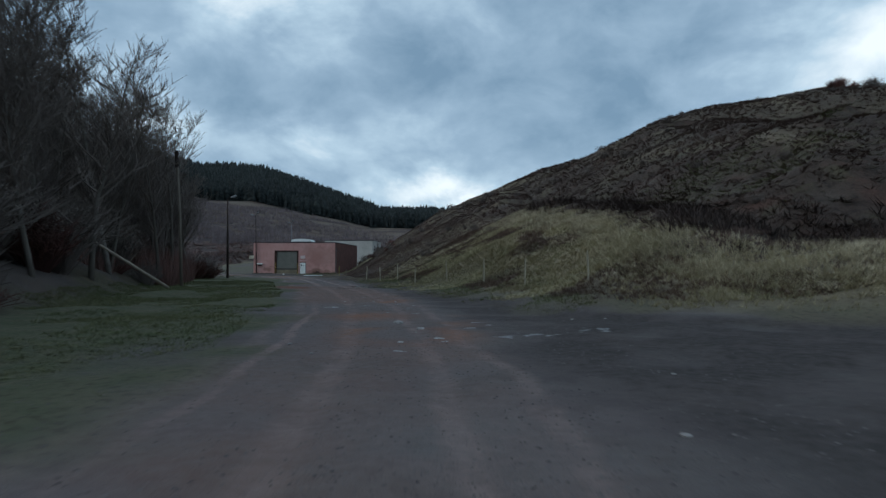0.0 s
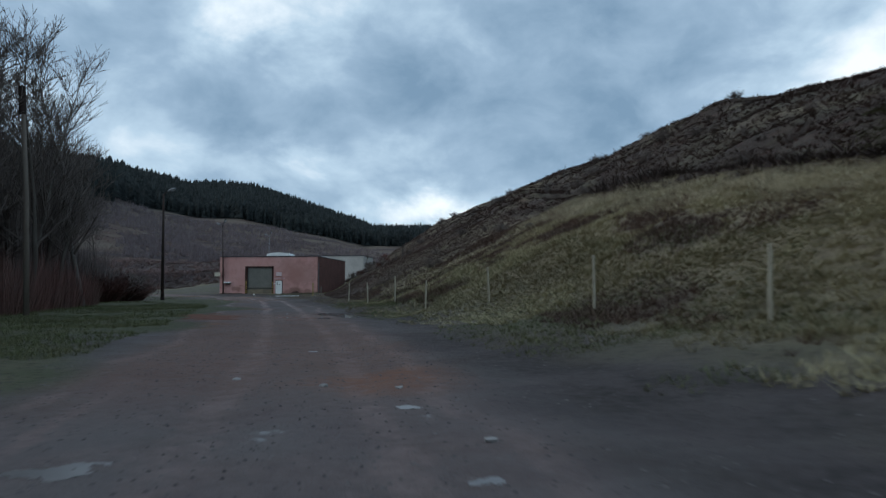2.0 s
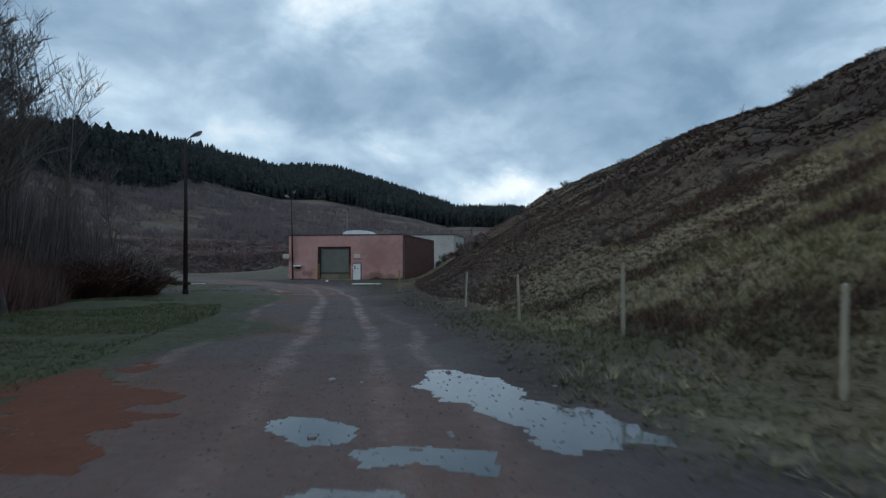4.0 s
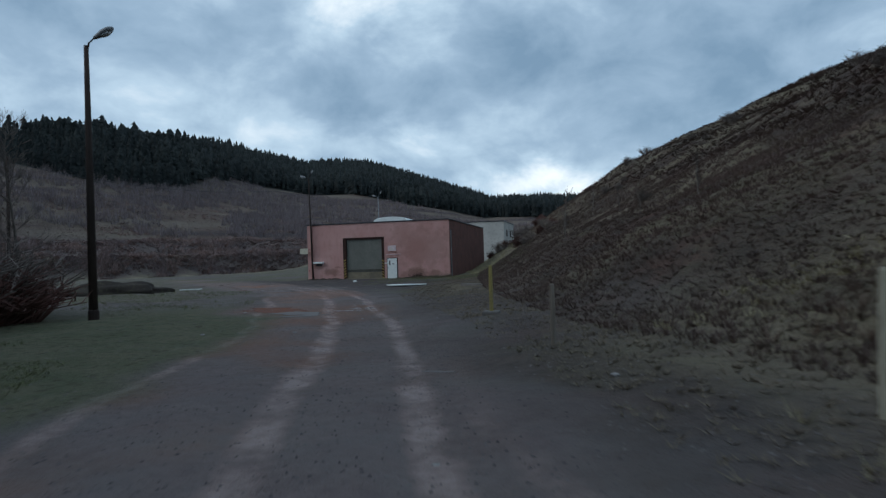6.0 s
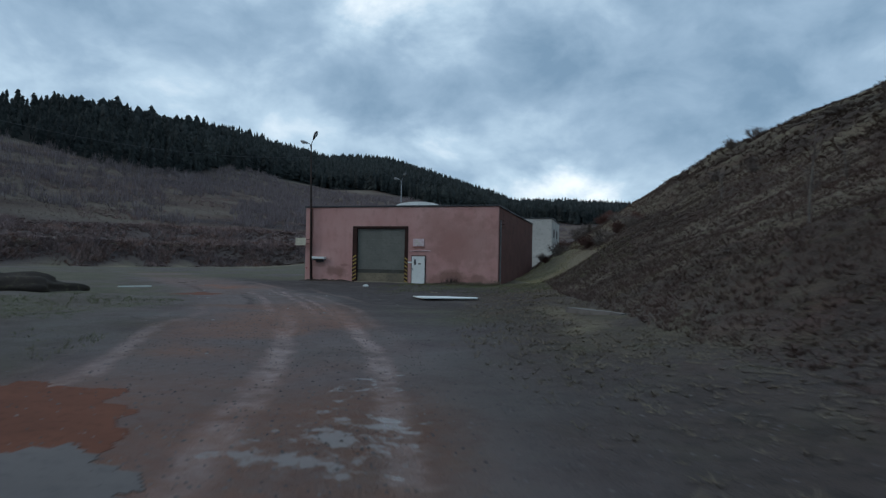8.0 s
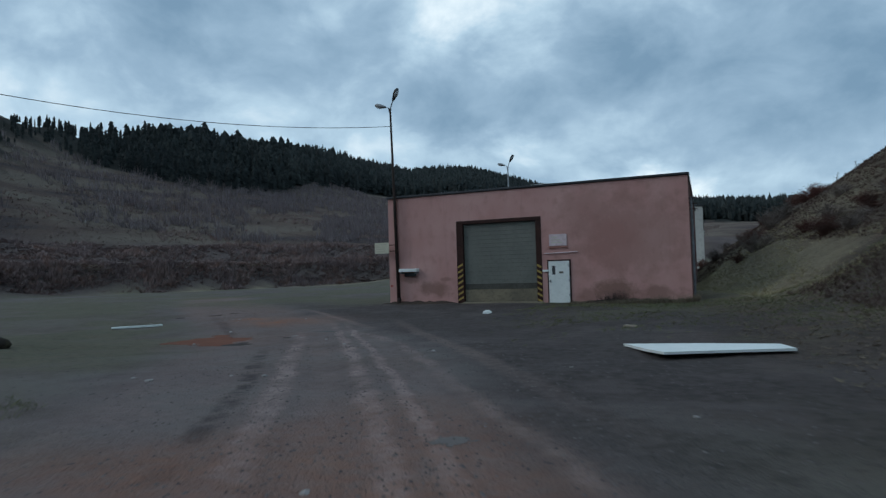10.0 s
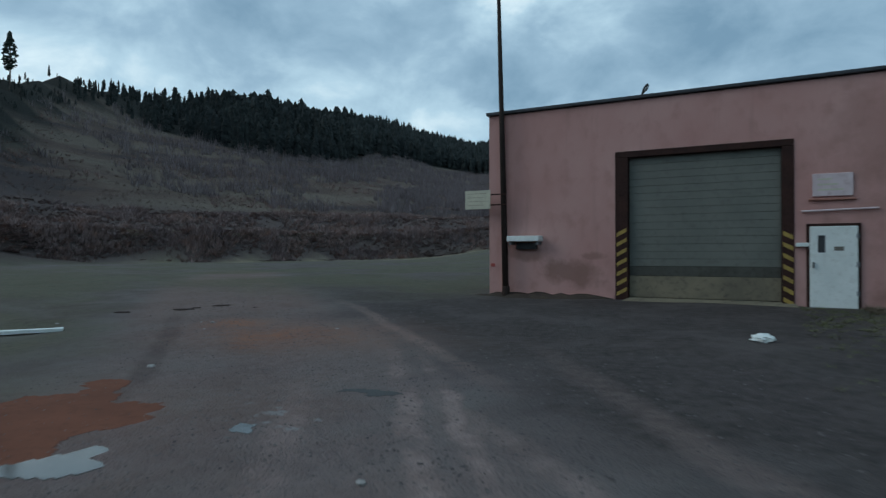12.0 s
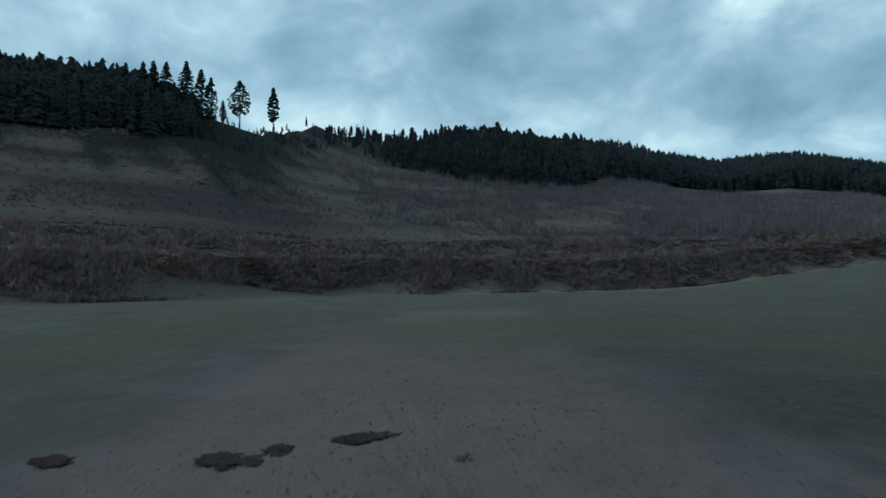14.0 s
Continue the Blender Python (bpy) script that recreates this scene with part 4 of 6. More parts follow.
panel = part("wall_sign", box(8.79, 9.64, -0.05, -0.003, 2.74, 3.3, 0.008), SIGNPINK, shed, "faded pinkish white wall sign")
for i in range(3):
    part("faded_line", box(8.9, 9.2 + 0.12 * i, -0.053, -0.045, 3.14 - 0.13 * i, 3.18 - 0.13 * i), SIGN, panel)
# added brown strip that stands for the shadow line below the sign
part("sign_ledge", box(8.72, 9.7, -0.07, -0.003, 2.64, 2.69, 0.01), PLASTER_BROWN, shed)
part("conduit", tubes([[((8.55, -0.05, 2.38), 0.025), ((10.15, -0.05, 2.42), 0.025)]], 8), SIGNPINK, shed, "pale conduit pipe")
# small canopy on the left part of the wall
can = part("canopy", box(0.76, 1.78, -0.42, -0.003, 1.7, 1.87, 0.015), WHITE, shed, "small white metal canopy shelf")
part("bracket", box(0.82, 0.87, -0.36, -0.003, 1.6, 1.698), LAMPGREY, can)
part("bracket", box(1.67, 1.72, -0.36, -0.003, 1.6, 1.698), LAMPGREY, can)
part("fuse_box", box(0.95, 1.6, -0.12, -0.003, 1.46, 1.66, 0.01), LAMPDARK, shed, "dark box under the canopy")
part("red_tag", box(0.06, 0.2, -0.02, -0.003, 0.92, 1.02, 0.004), mat("red_paint", (0.4, 0.07, 0.06), (0.3, 0.06, 0.05), 4.0, 0.5, None, 12, 0), shed, "small red mark on the corner")
part("downpipe", tubes([[((0.5, -0.06, 0.0), 0.05), ((0.5, -0.06, SH_), 0.05)]], 8), PLASTER_BROWN, shed, "rusty downpipe")
# dirt washed up along the foot of the wall
def dirt_bank(x0, x1, seed):
    rnd = random.Random(seed)
    n = int((x1 - x0) / 0.25)
    vs, fs = [], []
    for i in range(n + 1):
        x = x0 + (x1 - x0) * i / n
        z = ground_z(x, -0.3)
        taper = min(1.0, 4 * i / n, 4 * (n - i) / n)
        w, h = 0.5 * rnd.uniform(0.5, 1.3) * taper + 0.05, 0.15 * rnd.uniform(0.5, 1.2) * taper + 0.02
        vs += [(x, -0.04, z - 0.3), (x, -0.04, z + h), (x, -0.04 - 0.4 * w, z + 0.7 * h), (x, -0.04 - w, z - 0.06)]
    for i in range(n):
        a = 4 * i
        fs += [(a + k, a + k + 1, a + k + 5, a + k + 4) for k in range(3)]
    fs += [(0, 3, 2, 1), (4 * n, 4 * n + 1, 4 * n + 2, 4 * n + 3)]
    ob = part("dirt_bank", (vs, fs), mat("damp_dark_dirt", (0.075, 0.055, 0.045), (0.05, 0.04, 0.034), 2.0, 0.95, (0.1, 0.085, 0.055), 9.0, 0.6, 14), smooth=True)
    return tagged(ob, "low bank of damp dark dirt along the wall foot", "dirt")


dirt_bank(-0.5, 3.9, 3)
dirt_bank(9.9, 15.0, 4)
# rooflight and right-hand railing
part("rooflight_kerb", box(5.0, 9.2, 5.9, 9.1, SH_ + 0.02, SH_ + 0.45, 0.02), FLASHING, shed, "dark rooflight upstand")
dome = bmesh.new()
for i in range(9):
    a = math.pi * i / 8
    for y in (6.0, 9.0):
        dome.verts.new((7.1 - 2.0 * math.cos(a), y, SH_ + 0.453 + 0.58 * math.sin(a) ** 0.7))
dome.verts.ensure_lookup_table()
for i in range(8):
    dome.faces.new([dome.verts[k] for k in (2 * i, 2 * i + 2, 2 * i + 3, 2 * i + 1)])
for k in (0, 1):
    dome.faces.new([dome.verts[2 * i + k] for i in range(9)])
part("rooflight", dome, WHITE, shed, "pale domed rooflight")
for z in (4.15, 4.4, 4.65):
    part("bracket", tubes([[((SW_, 0.5, z), 0.02), ((SW_ + 0.35, 0.5, z), 0.02)]], 6), DARKSTEEL, shed)
part("downpipe", tubes([[((SW_ + 0.1, 0.5, 0), 0.05), ((SW_ + 0.1, 0.5, 4.7), 0.05)]], 8), LAMPGREY, shed, "grey side downpipe")

# pale block behind
block = thing("concrete_block_building", 0, 0, 0, "pale concrete flat-roofed building behind the shed", "building")
part("wall", box(4.0, 15.7, 36, 48, -1, 7.5, 0.02), CONCRETE, block)
part("roof", box(3.9, 15.8, 35.9, 48.1, 7.503, 7.62, 0.03), FLASHING, block, "dark flat roof slab")
for y in (38.5, 43):
    w_ = part("window", box(15.68, 15.73, y, y + 1.3, 5.2, 6.3, 0.01), DARKSTEEL, block, "dark small window")
    part("sill", box(15.7, 15.82, y - 0.08, y + 1.38, 5.1, 5.195, 0.01), CONCRETE, w_)


# ---------------------------------------------------------------- poles and lamps
def lamp_head(parent, name, tip, out, housing):
    """A street lamp head at tip; out: the way it points."""
    o = Vector(out).normalized()
    q = o.to_track_quat("X", "Z").to_matrix().to_4x4()
    bm = bmesh.new()
    prof = ((0, 0.05, 0.05), (0.12, 0.08, 0.08), (0.4, 0.15, 0.12), (0.62, 0.14, 0.1), (0.74, 0.06, 0.05))
    rings = []
    for x, w, h in prof:
        rings.append([bm.verts.new((x, w * math.cos(a), h * math.sin(a))) for a in (2 * math.pi * k / 10 for k in range(10))])
    for r0, r1 in zip(rings[:-1], rings[1:]):
        for k in range(10):
            bm.faces.new((r0[k], r0[(k + 1) % 10], r1[(k + 1) % 10], r1[k]))
    bm.faces.new(rings[0])
    bm.faces.new(rings[-1])
    bmesh.ops.transform(bm, matrix=Matrix.Translation(tip) @ q, verts=bm.verts)
    head = part(name, bm, housing, parent, smooth=True)
    g = bmesh.new()
    bmesh.ops.create_uvsphere(g, u_segments=10, v_segments=6, radius=0.1, matrix=Matrix.Translation(tip) @ q @ Matrix.Translation((0.45, 0, -0.08)) @ Matrix.Diagonal((2.0, 1.1, 0.7, 1)))
    part("lamp_glass", g, GLASSY, head, "cloudy lamp glass", smooth=True)


def lamp_pole(x, y, top, lean, heads, material, label, thick=0.1, rz=0.0):
    z0 = ground_z(x, y)
    p = thing("street_lamp", x, y, z0, label, "street lamp", "lamp poles of the yard", rz=rz)
    part("pole", tubes([[((0, 0, -0.4), thick), ((lean * 0.5, 0, top * 0.5), thick * 0.8), ((lean, 0, top), thick * 0.5)]], 12), material, p, smooth=True)
    part("base_collar", tubes([[((0, 0, -0.3), thick * 1.2), ((0, 0, 0.3), thick * 1.18), ((0, 0, 0.34), thick * 1.02)]], 12), material, p)
    for (dx, dy, dz, ang, hs) in heads:
        tip = Vector((lean + dx, dy, top + dz))
        part("arm", tubes([[((lean, 0, top - 0.35), 0.03), ((lean + dx * 0.35, dy * 0.35, top + dz * 0.35), 0.028), (tuple(tip), 0.025)]], 8), material, p)
        lamp_head(p, "lamp_head", tip, (dx, dy, ang), hs)
    return p


lamp_pole(0.68, -0.28, 10.55, -0.25, ((0.22, -0.1, 0.35, 0.32, LAMPDARK), (-0.3, 0.05, 0.12, 0.1, LAMPGREY)), POLEWOOD, "tall dark twin-headed lamp pole at the shed corner")
lamp_pole(12.95, -42.3, 9.0, -0.1, ((0.3, 0.02, 0.22, 0.12, LAMPGREY),), POLEWOOD, "dark wooden pole with one pale lamp head", 0.14)
lamp_pole(0.5, 21.0, 10.55, 0.0, ((0.25, -0.2, 0.35, 0.3, LAMPDARK), (-0.3, 0.1, 0.15, 0.1, LAMPGREY)), LAMPGREY, "grey twin-headed lamp pole behind the shed")
zt = ground_z(20.2, -67.6)
tp = thing("telegraph_pole", 20.2, -67.6, zt, "leaning weathered wooden telegraph pole in the verge", "pole")
part("pole", tubes([[((0, 0, -0.5), 0.12), ((-0.2, 0, 5), 0.1), ((-0.4, -0.2, 9.7), 0.085)]], 10), GREYPOLE, tp, smooth=True)
part("pole_cap", tubes([[((-0.38, -0.18, 8.6), 0.14), ((-0.41, -0.21, 9.8), 0.13)]], 10), POLEWOOD, tp, "dark tarred top")
# overhead wire
wire = thing("overhead_wire", 0.43, -0.28, 9.57, "thin sagging black overhead wire", "wire")
ln = []
for i in range(25):
    q = 26 * i / 24
    ln.append(((-0.5 * q, -0.866 * q, -0.168 * q + 0.0068 * q * q), 0.016))
part("cable", tubes([ln], 5), FLASHING, wire)

wp = thing("telegraph_pole", -12.65, -22.8, ground_z(-12.65, -22.8), "plain wooden pole that carries the overhead wire", "pole")
part("pole", tubes([[((0, 0, -0.5), 0.13), ((0, 0, 10.2), 0.1)]], 10), POLEWOOD, wp, smooth=True)

# sign board fixed to the corner pole
sg = thing("sign_board", -0.22, -0.4, 2.72, "cream metal notice board fixed to the lamp pole", "sign")
part("board", box(-0.43, 0.43, -0.02, 0.02, 0, 0.58, 0.008), SIGN, sg)
for i in range(4):
    part("text_line", box(-0.34, 0.3 - 0.09 * (i % 2), -0.024, -0.015, 0.47 - 0.12 * i, 0.495 - 0.12 * i), SIGNTEXT, sg, "unreadable line of lettering")
part("bracket", box(0.3, 0.95, 0.021, 0.05, 0.42, 0.46), DARKSTEEL, sg)
part("bracket", box(0.3, 0.95, 0.021, 0.05, 0.1, 0.14), DARKSTEEL, sg)


# ---------------------------------------------------------------- fence posts along the heap
def post(x, y, h, w, material, label, lean=0.0):
    p = thing("fence_post", x, y, ground_z(x, y), label, "post", "posts along the heap")
    part("post", tubes([[((0, 0, -0.4), w * 1.05), ((lean * 0.5, 0, h * 0.5), w), ((lean, 0, h - 0.03), w * 0.95), ((lean, 0, h), w * 0.6)]], 7), material, p)
    return p


for i, (x, y) in enumerate(((45.85, -87), (43.7, -82.9), (41.9, -78.2), (39.6, -72.0), (37.09, -67.6), (35.3, -63.4), (33.2, -58.8), (31.0, -53.4))):
    post(x, y, 1.24 + 0.06 * ((i * 7) % 3 - 1), 0.036, POSTWOOD, "thin pale wooden fence post in the grass", 0.05 * ((i * 5) % 3 - 1))
post(28.1, -49.0, 1.0, 0.042, GREYPOLE, "grey thick wooden fence post in brown grass")
marker = post(26.47, -45.1, 1.12, 0.045, POSTYELLOW, "faded yellow marker post in a concrete foot beside the track")
part("foot", box(-0.2, 0.2, -0.15, 0.15, -0.3, 0.07, 0.03), KERB, marker, "grey concrete foot")


# ---------------------------------------------------------------- bare trees
def bare_tree(name, height, seed, bark, label, spread=0.9, twigs=5):
    """A leafless tree: tapered trunk, limbs and fine twigs."""
    rnd = random.Random(seed)
    t = thing(name, 0, 0, 0, label, "tree", "bare trees of the bank")
    limbs, fine_ones = [], []

    def grow(p, d, length, r, level, out):
        n = 4 if level < 2 else 3
        line = [(tuple(p), r)]
        for i in range(1, n + 1):
            d = (d + Vector((rnd.gauss(0, 0.13), rnd.gauss(0, 0.13), 0.06 + rnd.gauss(0, 0.05)))).normalized()
            p = p + d * length / n
            line.append((tuple(p), r * (1 - 0.75 * i / n)))
        out.append(line)
        return line, d

    trunk, d = [], Vector((rnd.gauss(0, 0.05), rnd.gauss(0, 0.05), 1)).normalized()
    p = Vector((0, 0, -0.4))
    n = 9
    base_r = height * 0.0095 + 0.02
    for i in range(n + 1):
        trunk.append((tuple(p), base_r * (1 - 0.9 * i / n)))
        d = (d + Vector((rnd.gauss(0, 0.05), rnd.gauss(0, 0.05), 0.05))).normalized()
        p = p + d * (height + 0.4) / n
    for k in range(int(height * 2.3)):
        q = rnd.uniform(0.22, 0.97)
        i = min(int(q * n), n - 1)
        f = q * n - i
        a, b = Vector(trunk[i][0]), Vector(trunk[i + 1][0])
        s = a.lerp(b, f)
        az = rnd.uniform(0, 6.283)
        up = rnd.uniform(0.55, 1.3)
        dd = Vector((math.cos(az) * spread, math.sin(az) * spread, up)).normalized()
        ln = height * rnd.uniform(0.14, 0.3) * (1.15 - 0.65 * q)
        line, d2 = grow(s, dd, ln, base_r * (1 - q) * 0.5 + 0.012, 1, limbs)
        for m in range(twigs):
            j = rnd.randint(1, len(line) - 1)
            s2 = Vector(line[j][0])
            az = rnd.uniform(0, 6.283)
            d3 = (d2 + Vector((math.cos(az), math.sin(az), rnd.uniform(-0.1, 0.9))) * 0.8).normalized()
            l2, d4 = grow(s2, d3, ln * rnd.uniform(0.35, 0.65), 0.017, 2, fine_ones)
            for w in range(5):
                s3 = Vector(l2[rnd.randint(1, len(l2) - 1)][0])
                az = rnd.uniform(0, 6.283)
                d5 = (d4 + Vector((math.cos(az), math.sin(az), rnd.uniform(0, 0.9))) * 0.8).normalized()
                fine_ones.append([(tuple(s3), 0.014), (tuple(s3 + d5 * ln * rnd.uniform(0.18, 0.38)), 0.007)])
    part("trunk", tubes([trunk], 8), bark, t, smooth=True)
    v1, f1 = tubes(limbs, 4, False)
    v2, f2 = tubes(fine_ones, 3, False)
    part("crown", (v1 + v2, f1 + [tuple(i + len(v1) for i in f) for f in f2]), TWIG, t, "leafless crown of fine dark twigs")
    return t


TREES = [bare_tree("bare_tree", 12.5, 3, BARK, "leafless grey-brown tree on the wooded bank"), bare_tree("bare_tree", 14, 8, BIRCHBARK, "leafless pale-barked birch on the wooded bank", 0.55, 6),
         bare_tree("bare_tree", 10, 15, BARK, "leafless bushy tree on the wooded bank", 1.1, 6), bare_tree("bare_tree", 13, 22, BARK, "slender leafless tree on the wooded bank", 0.5, 6)]


def at_place(x, y, turn, size, sink=0.1):
    return Matrix.Translation((x, y, ground_z(x, y) - sink)) @ Matrix.Rotation(turn, 4, "Z") @ Matrix.Diagonal((size, size, size, 1))


rnd = random.Random(11)
spots = [(13.8, -57.5), (10.5, -53.5), (15.0, -62), (7.5, -50), (16.5, -69), (19.5, -75), (21.5, -80), (23.0, -86), (3.1, -36.2), (0.6, -37.4)]
for k in range(900):
    if len(spots) >= 100:
        break
    q = rnd.random()
    if q < 0.85:
        y = rnd.uniform(-112, -45)
        edge = float(np.interp(y, [p[1] for p in WOOD[:7]], [p[0] for p in WOOD[:7]]))
        x = edge - (4.0 if y > -72 else 2.0) - abs(rnd.gauss(0, 6.5))
    else:
        x, y = rnd.uniform(-30, 6), rnd.uniform(-58, -48)
    if all((x - a) ** 2 + (y - b) ** 2 > 2.6 for a, b in spots):
        spots.append((x, y))
for i, (x, y) in enumerate(spots):
    src = TREES[i % 4]
    m = at_place(x, y, rnd.uniform(0, 6.28), rnd.uniform(0.85, 1.3) * (0.85 if -62 < y and x < 5 else 1.0))
    if i < 4:
        src.matrix_basis = m
    else:
        copy_thing(src, m)
for k, (x, y, size) in enumerate(((14.6, -58.8, 0.95), (15.7, -56.8, 1.15), (11.5, -57.5, 0.7), (14.0, -67.5, 0.8), (13.0, -61.0, 0.75), (9.0, -55.0, 0.65), (12.0, -64.5, 0.75), (15.5, -74.5, 0.85), (18.0, -78.0, 0.85), (6.0, -47.5, 0.6), (3.0, -46.0, 0.6), (17.5, -72.0, 0.8), (16.8, -62.8, 1.2), (14.5, -60.5, 1.0), (16.0, -59.6, 0.75), (18.3, -67.0, 1.15))):
    copy_thing(TREES[k % 4], at_place(x, y, 2.4 * k, size))
# thin saplings along the crest of the heap
SAPLING = bare_tree("sapling", 4.6, 41, BIRCHBARK, "thin leafless sapling on the crest of the heap", 0.5, 4)
tagged(SAPLING, category="tree", group="saplings of the heap")
first = True
for k in range(16):
    y = rnd.uniform(-40, 30)
    x = float(np.interp(y, (-40, -13, 0, 15, 30), (50, 52, 44, 33, 28))) + rnd.gauss(0, 4)
    m = at_place(x, y, rnd.uniform(0, 6.28), rnd.uniform(0.3, 0.55))
    if first:
        SAPLING.matrix_basis, first = m, False
    else:
        copy_thing(SAPLING, m)
for x, y, s in ((27.5, -26.8, 1.25), (30.5, -20, 0.8), (29, -5, 1.0), (32.5, -36, 0.8), (31.0, -29.5, 0.65)):
    copy_thing(SAPLING, at_place(x, y, x, s))


# ---------------------------------------------------------------- shrubs
def shrub(name, seed, material, label, n=70, h=1.5, w=1.1):
    rnd = random.Random(seed)
    lines = []
    for k in range(n):
        a, s = rnd.uniform(0, 6.283), rnd.random() ** 0.6
        b = Vector((math.cos(a) * 0.2 * s, math.sin(a) * 0.2 * s, -0.1))
        tip = Vector((math.cos(a) * w * s * rnd.uniform(0.5, 1), math.sin(a) * w * s * rnd.uniform(0.5, 1), h * rnd.uniform(0.45, 1) * (1.1 - 0.4 * s)))
        mid_ = b.lerp(tip, 0.5) + Vector((rnd.gauss(0, 0.1), rnd.gauss(0, 0.1), 0.15))
        lines.append([(tuple(b), 0.018), (tuple(mid_), 0.015), (tuple(tip), 0.008)])
        for j in range(3):
            s2 = mid_.lerp(tip, rnd.random())
            lines.append([(tuple(s2), 0.012), (tuple(s2 + Vector((rnd.gauss(0, 0.25), rnd.gauss(0, 0.25), rnd.uniform(0.05, 0.4)))), 0.006)])
    t = thing(name, 0, 0, 0, label, "shrub", "shrubs of the banks")
    part("crown", tubes(lines, 3, False), material, t)
    return t


SHRUBS = [shrub("shrub", 1, REDTWIG, "dense red-brown leafless shrub on the bank", 150, 1.9, 1.5), shrub("shrub", 2, TWIG, "dark leafless shrub on the bank", 80, 1.6, 1.3), shrub("shrub", 3, REDTWIG, "low red-brown bramble thicket", 90, 1.1, 1.6)]
used = [False] * 3
for k in range(170):
    i = k % 3 if k < 145 else 1
    if k < 145:
        y = rnd.uniform(-110, -43)
        back = 5.0 if -93 < y < -71 else 0.4
        edge = float(np.interp(y, [p[1] for p in WOOD[:7]], [p[0] for p in WOOD[:7]]))
        x = edge - back - abs(rnd.gauss(0, 4.0))
    else:
        y = rnd.uniform(-90, 10)
        x = float(np.interp(y, [p[1] for p in TOE[2:15]], [p[0] for p in TOE[2:15]])) + rnd.uniform(5, 30)
    m = at_place(x, y, rnd.uniform(0, 6.28), rnd.uniform(0.7, 1.5) * (0.95 if k < 145 else 0.4))
    if not used[i]:
        SHRUBS[i].matrix_basis, used[i] = m, True
    else:
        copy_thing(SHRUBS[i], m)

for k in range(64):
    y = rnd.uniform(-108, -62)
    edge = float(np.interp(y, [p[1] for p in WOOD[:7]], [p[0] for p in WOOD[:7]]))
    x = edge - 3.0 - abs(rnd.gauss(0, 3.5))
    copy_thing(SHRUBS[(1, 0, 1)[k % 3]], at_place(x, y, rnd.uniform(0, 6.28), rnd.uniform(1.5, 2.4)))
for k in range(40):
    x, y = rnd.uniform(4.5, 11.5), rnd.uniform(-47.5, -42.0)
    s_ = rnd.uniform(1.1, 1.7)
    copy_thing(SHRUBS[(0, 2, 1, 0)[k % 4]], at_place(x, y, rnd.uniform(0, 6.28), s_) @ Matrix.Diagonal((1.25, 1.25, 0.95, 1)))
# low bushes along the crests
for k in range(70):
    if k < 42:
        y = rnd.uniform(-40, 34)
        x = float(np.interp(y, (-40, -13, 0, 15, 34), (54, 54, 42, 33, 27))) + rnd.gauss(0, 4)
    else:
        a = rnd.uniform(2.9, 4.4)
        x, y = 124.6 + 44 * math.cos(a), 46.7 + 44 * math.sin(a)
    copy_thing(SHRUBS[1], at_place(x, y, rnd.uniform(0, 6.28), rnd.uniform(0.3, 0.75)) @ Matrix.Diagonal((1.3, 1.3, 0.9, 1)))
for k in range(26):
    y = rnd.uniform(4, 30)
    x = float(np.interp(y, [p[1] for p in TOE[12:16]], [p[0] for p in TOE[12:16]])) + rnd.uniform(1.5, 9)
    copy_thing(SHRUBS[k % 2], at_place(x, y, rnd.uniform(0, 6.28), rnd.uniform(0.4, 0.9)) @ Matrix.Diagonal((1.2, 1.2, 0.9, 1)))

# a row of bushes on the crest of the upper heap
for k in range(26):
    an = radians(rnd.uniform(244, 288))
    x, y = 124.6 + (43.5 + rnd.gauss(0, 1.0)) * math.cos(an), 48.0 + (43.5 + rnd.gauss(0, 1.0)) * math.sin(an)
    copy_thing(SHRUBS[k % 2], at_place(x, y, rnd.uniform(0, 6.28), rnd.uniform(0.9, 1.9)))

# the fallen trunk that leans out of the wood
log = thing("fallen_trunk", 21.6, -72.2, ground_z(20.9, -71.2) + 0.1, "pale barkless fallen trunk leaning down the bank", "log")
part("trunk", tubes([[((0, 0, 0), 0.1), ((-1.0, -4.6, 2.2), 0.085), ((-2.1, -9.3, 4.5), 0.05)]], 8), DEADWOOD, log, smooth=True)
for q, dx, dz in ((0.35, 0.5, 0.6), (0.6, -0.3, 0.7), (0.8, 0.4, 0.5)):
    part("branch_stub", tubes([[((-2.1 * q, -9.3 * q, 4.55 * q), 0.03), ((-2.1 * q + dx, -9.3 * q, 4.55 * q + dz), 0.01)]], 5), DEADWOOD, log)


# ---------------------------------------------------------------- woods on the ridges
def spruce_template(seed, layers=5, sides=6):
    rnd = random.Random(seed)
    vs, fs = [], []
    for k in range(layers):
        z0, z1 = 0.04 + 0.96 * k / layers * 0.93, 0.04 + 0.96 * min(1.0, (k + 1.7) / layers)
        r = 0.24 * (1 - k / layers) ** 0.8 + 0.014
        b = len(vs)
        for i in range(sides):
            a = 2 * math.pi * (i + 0.5 * (k % 2)) / sides
            q = r * rnd.uniform(0.55, 1.15)
            vs.append((q * math.cos(a), q * math.sin(a), z0 + rnd.uniform(-0.03, 0.03)))
        vs.append((rnd.gauss(0, 0.006), rnd.gauss(0, 0.006), z1))
        for i in range(sides):
            fs.append((b + i, b + (i + 1) % sides, b + sides))
    return vs, fs


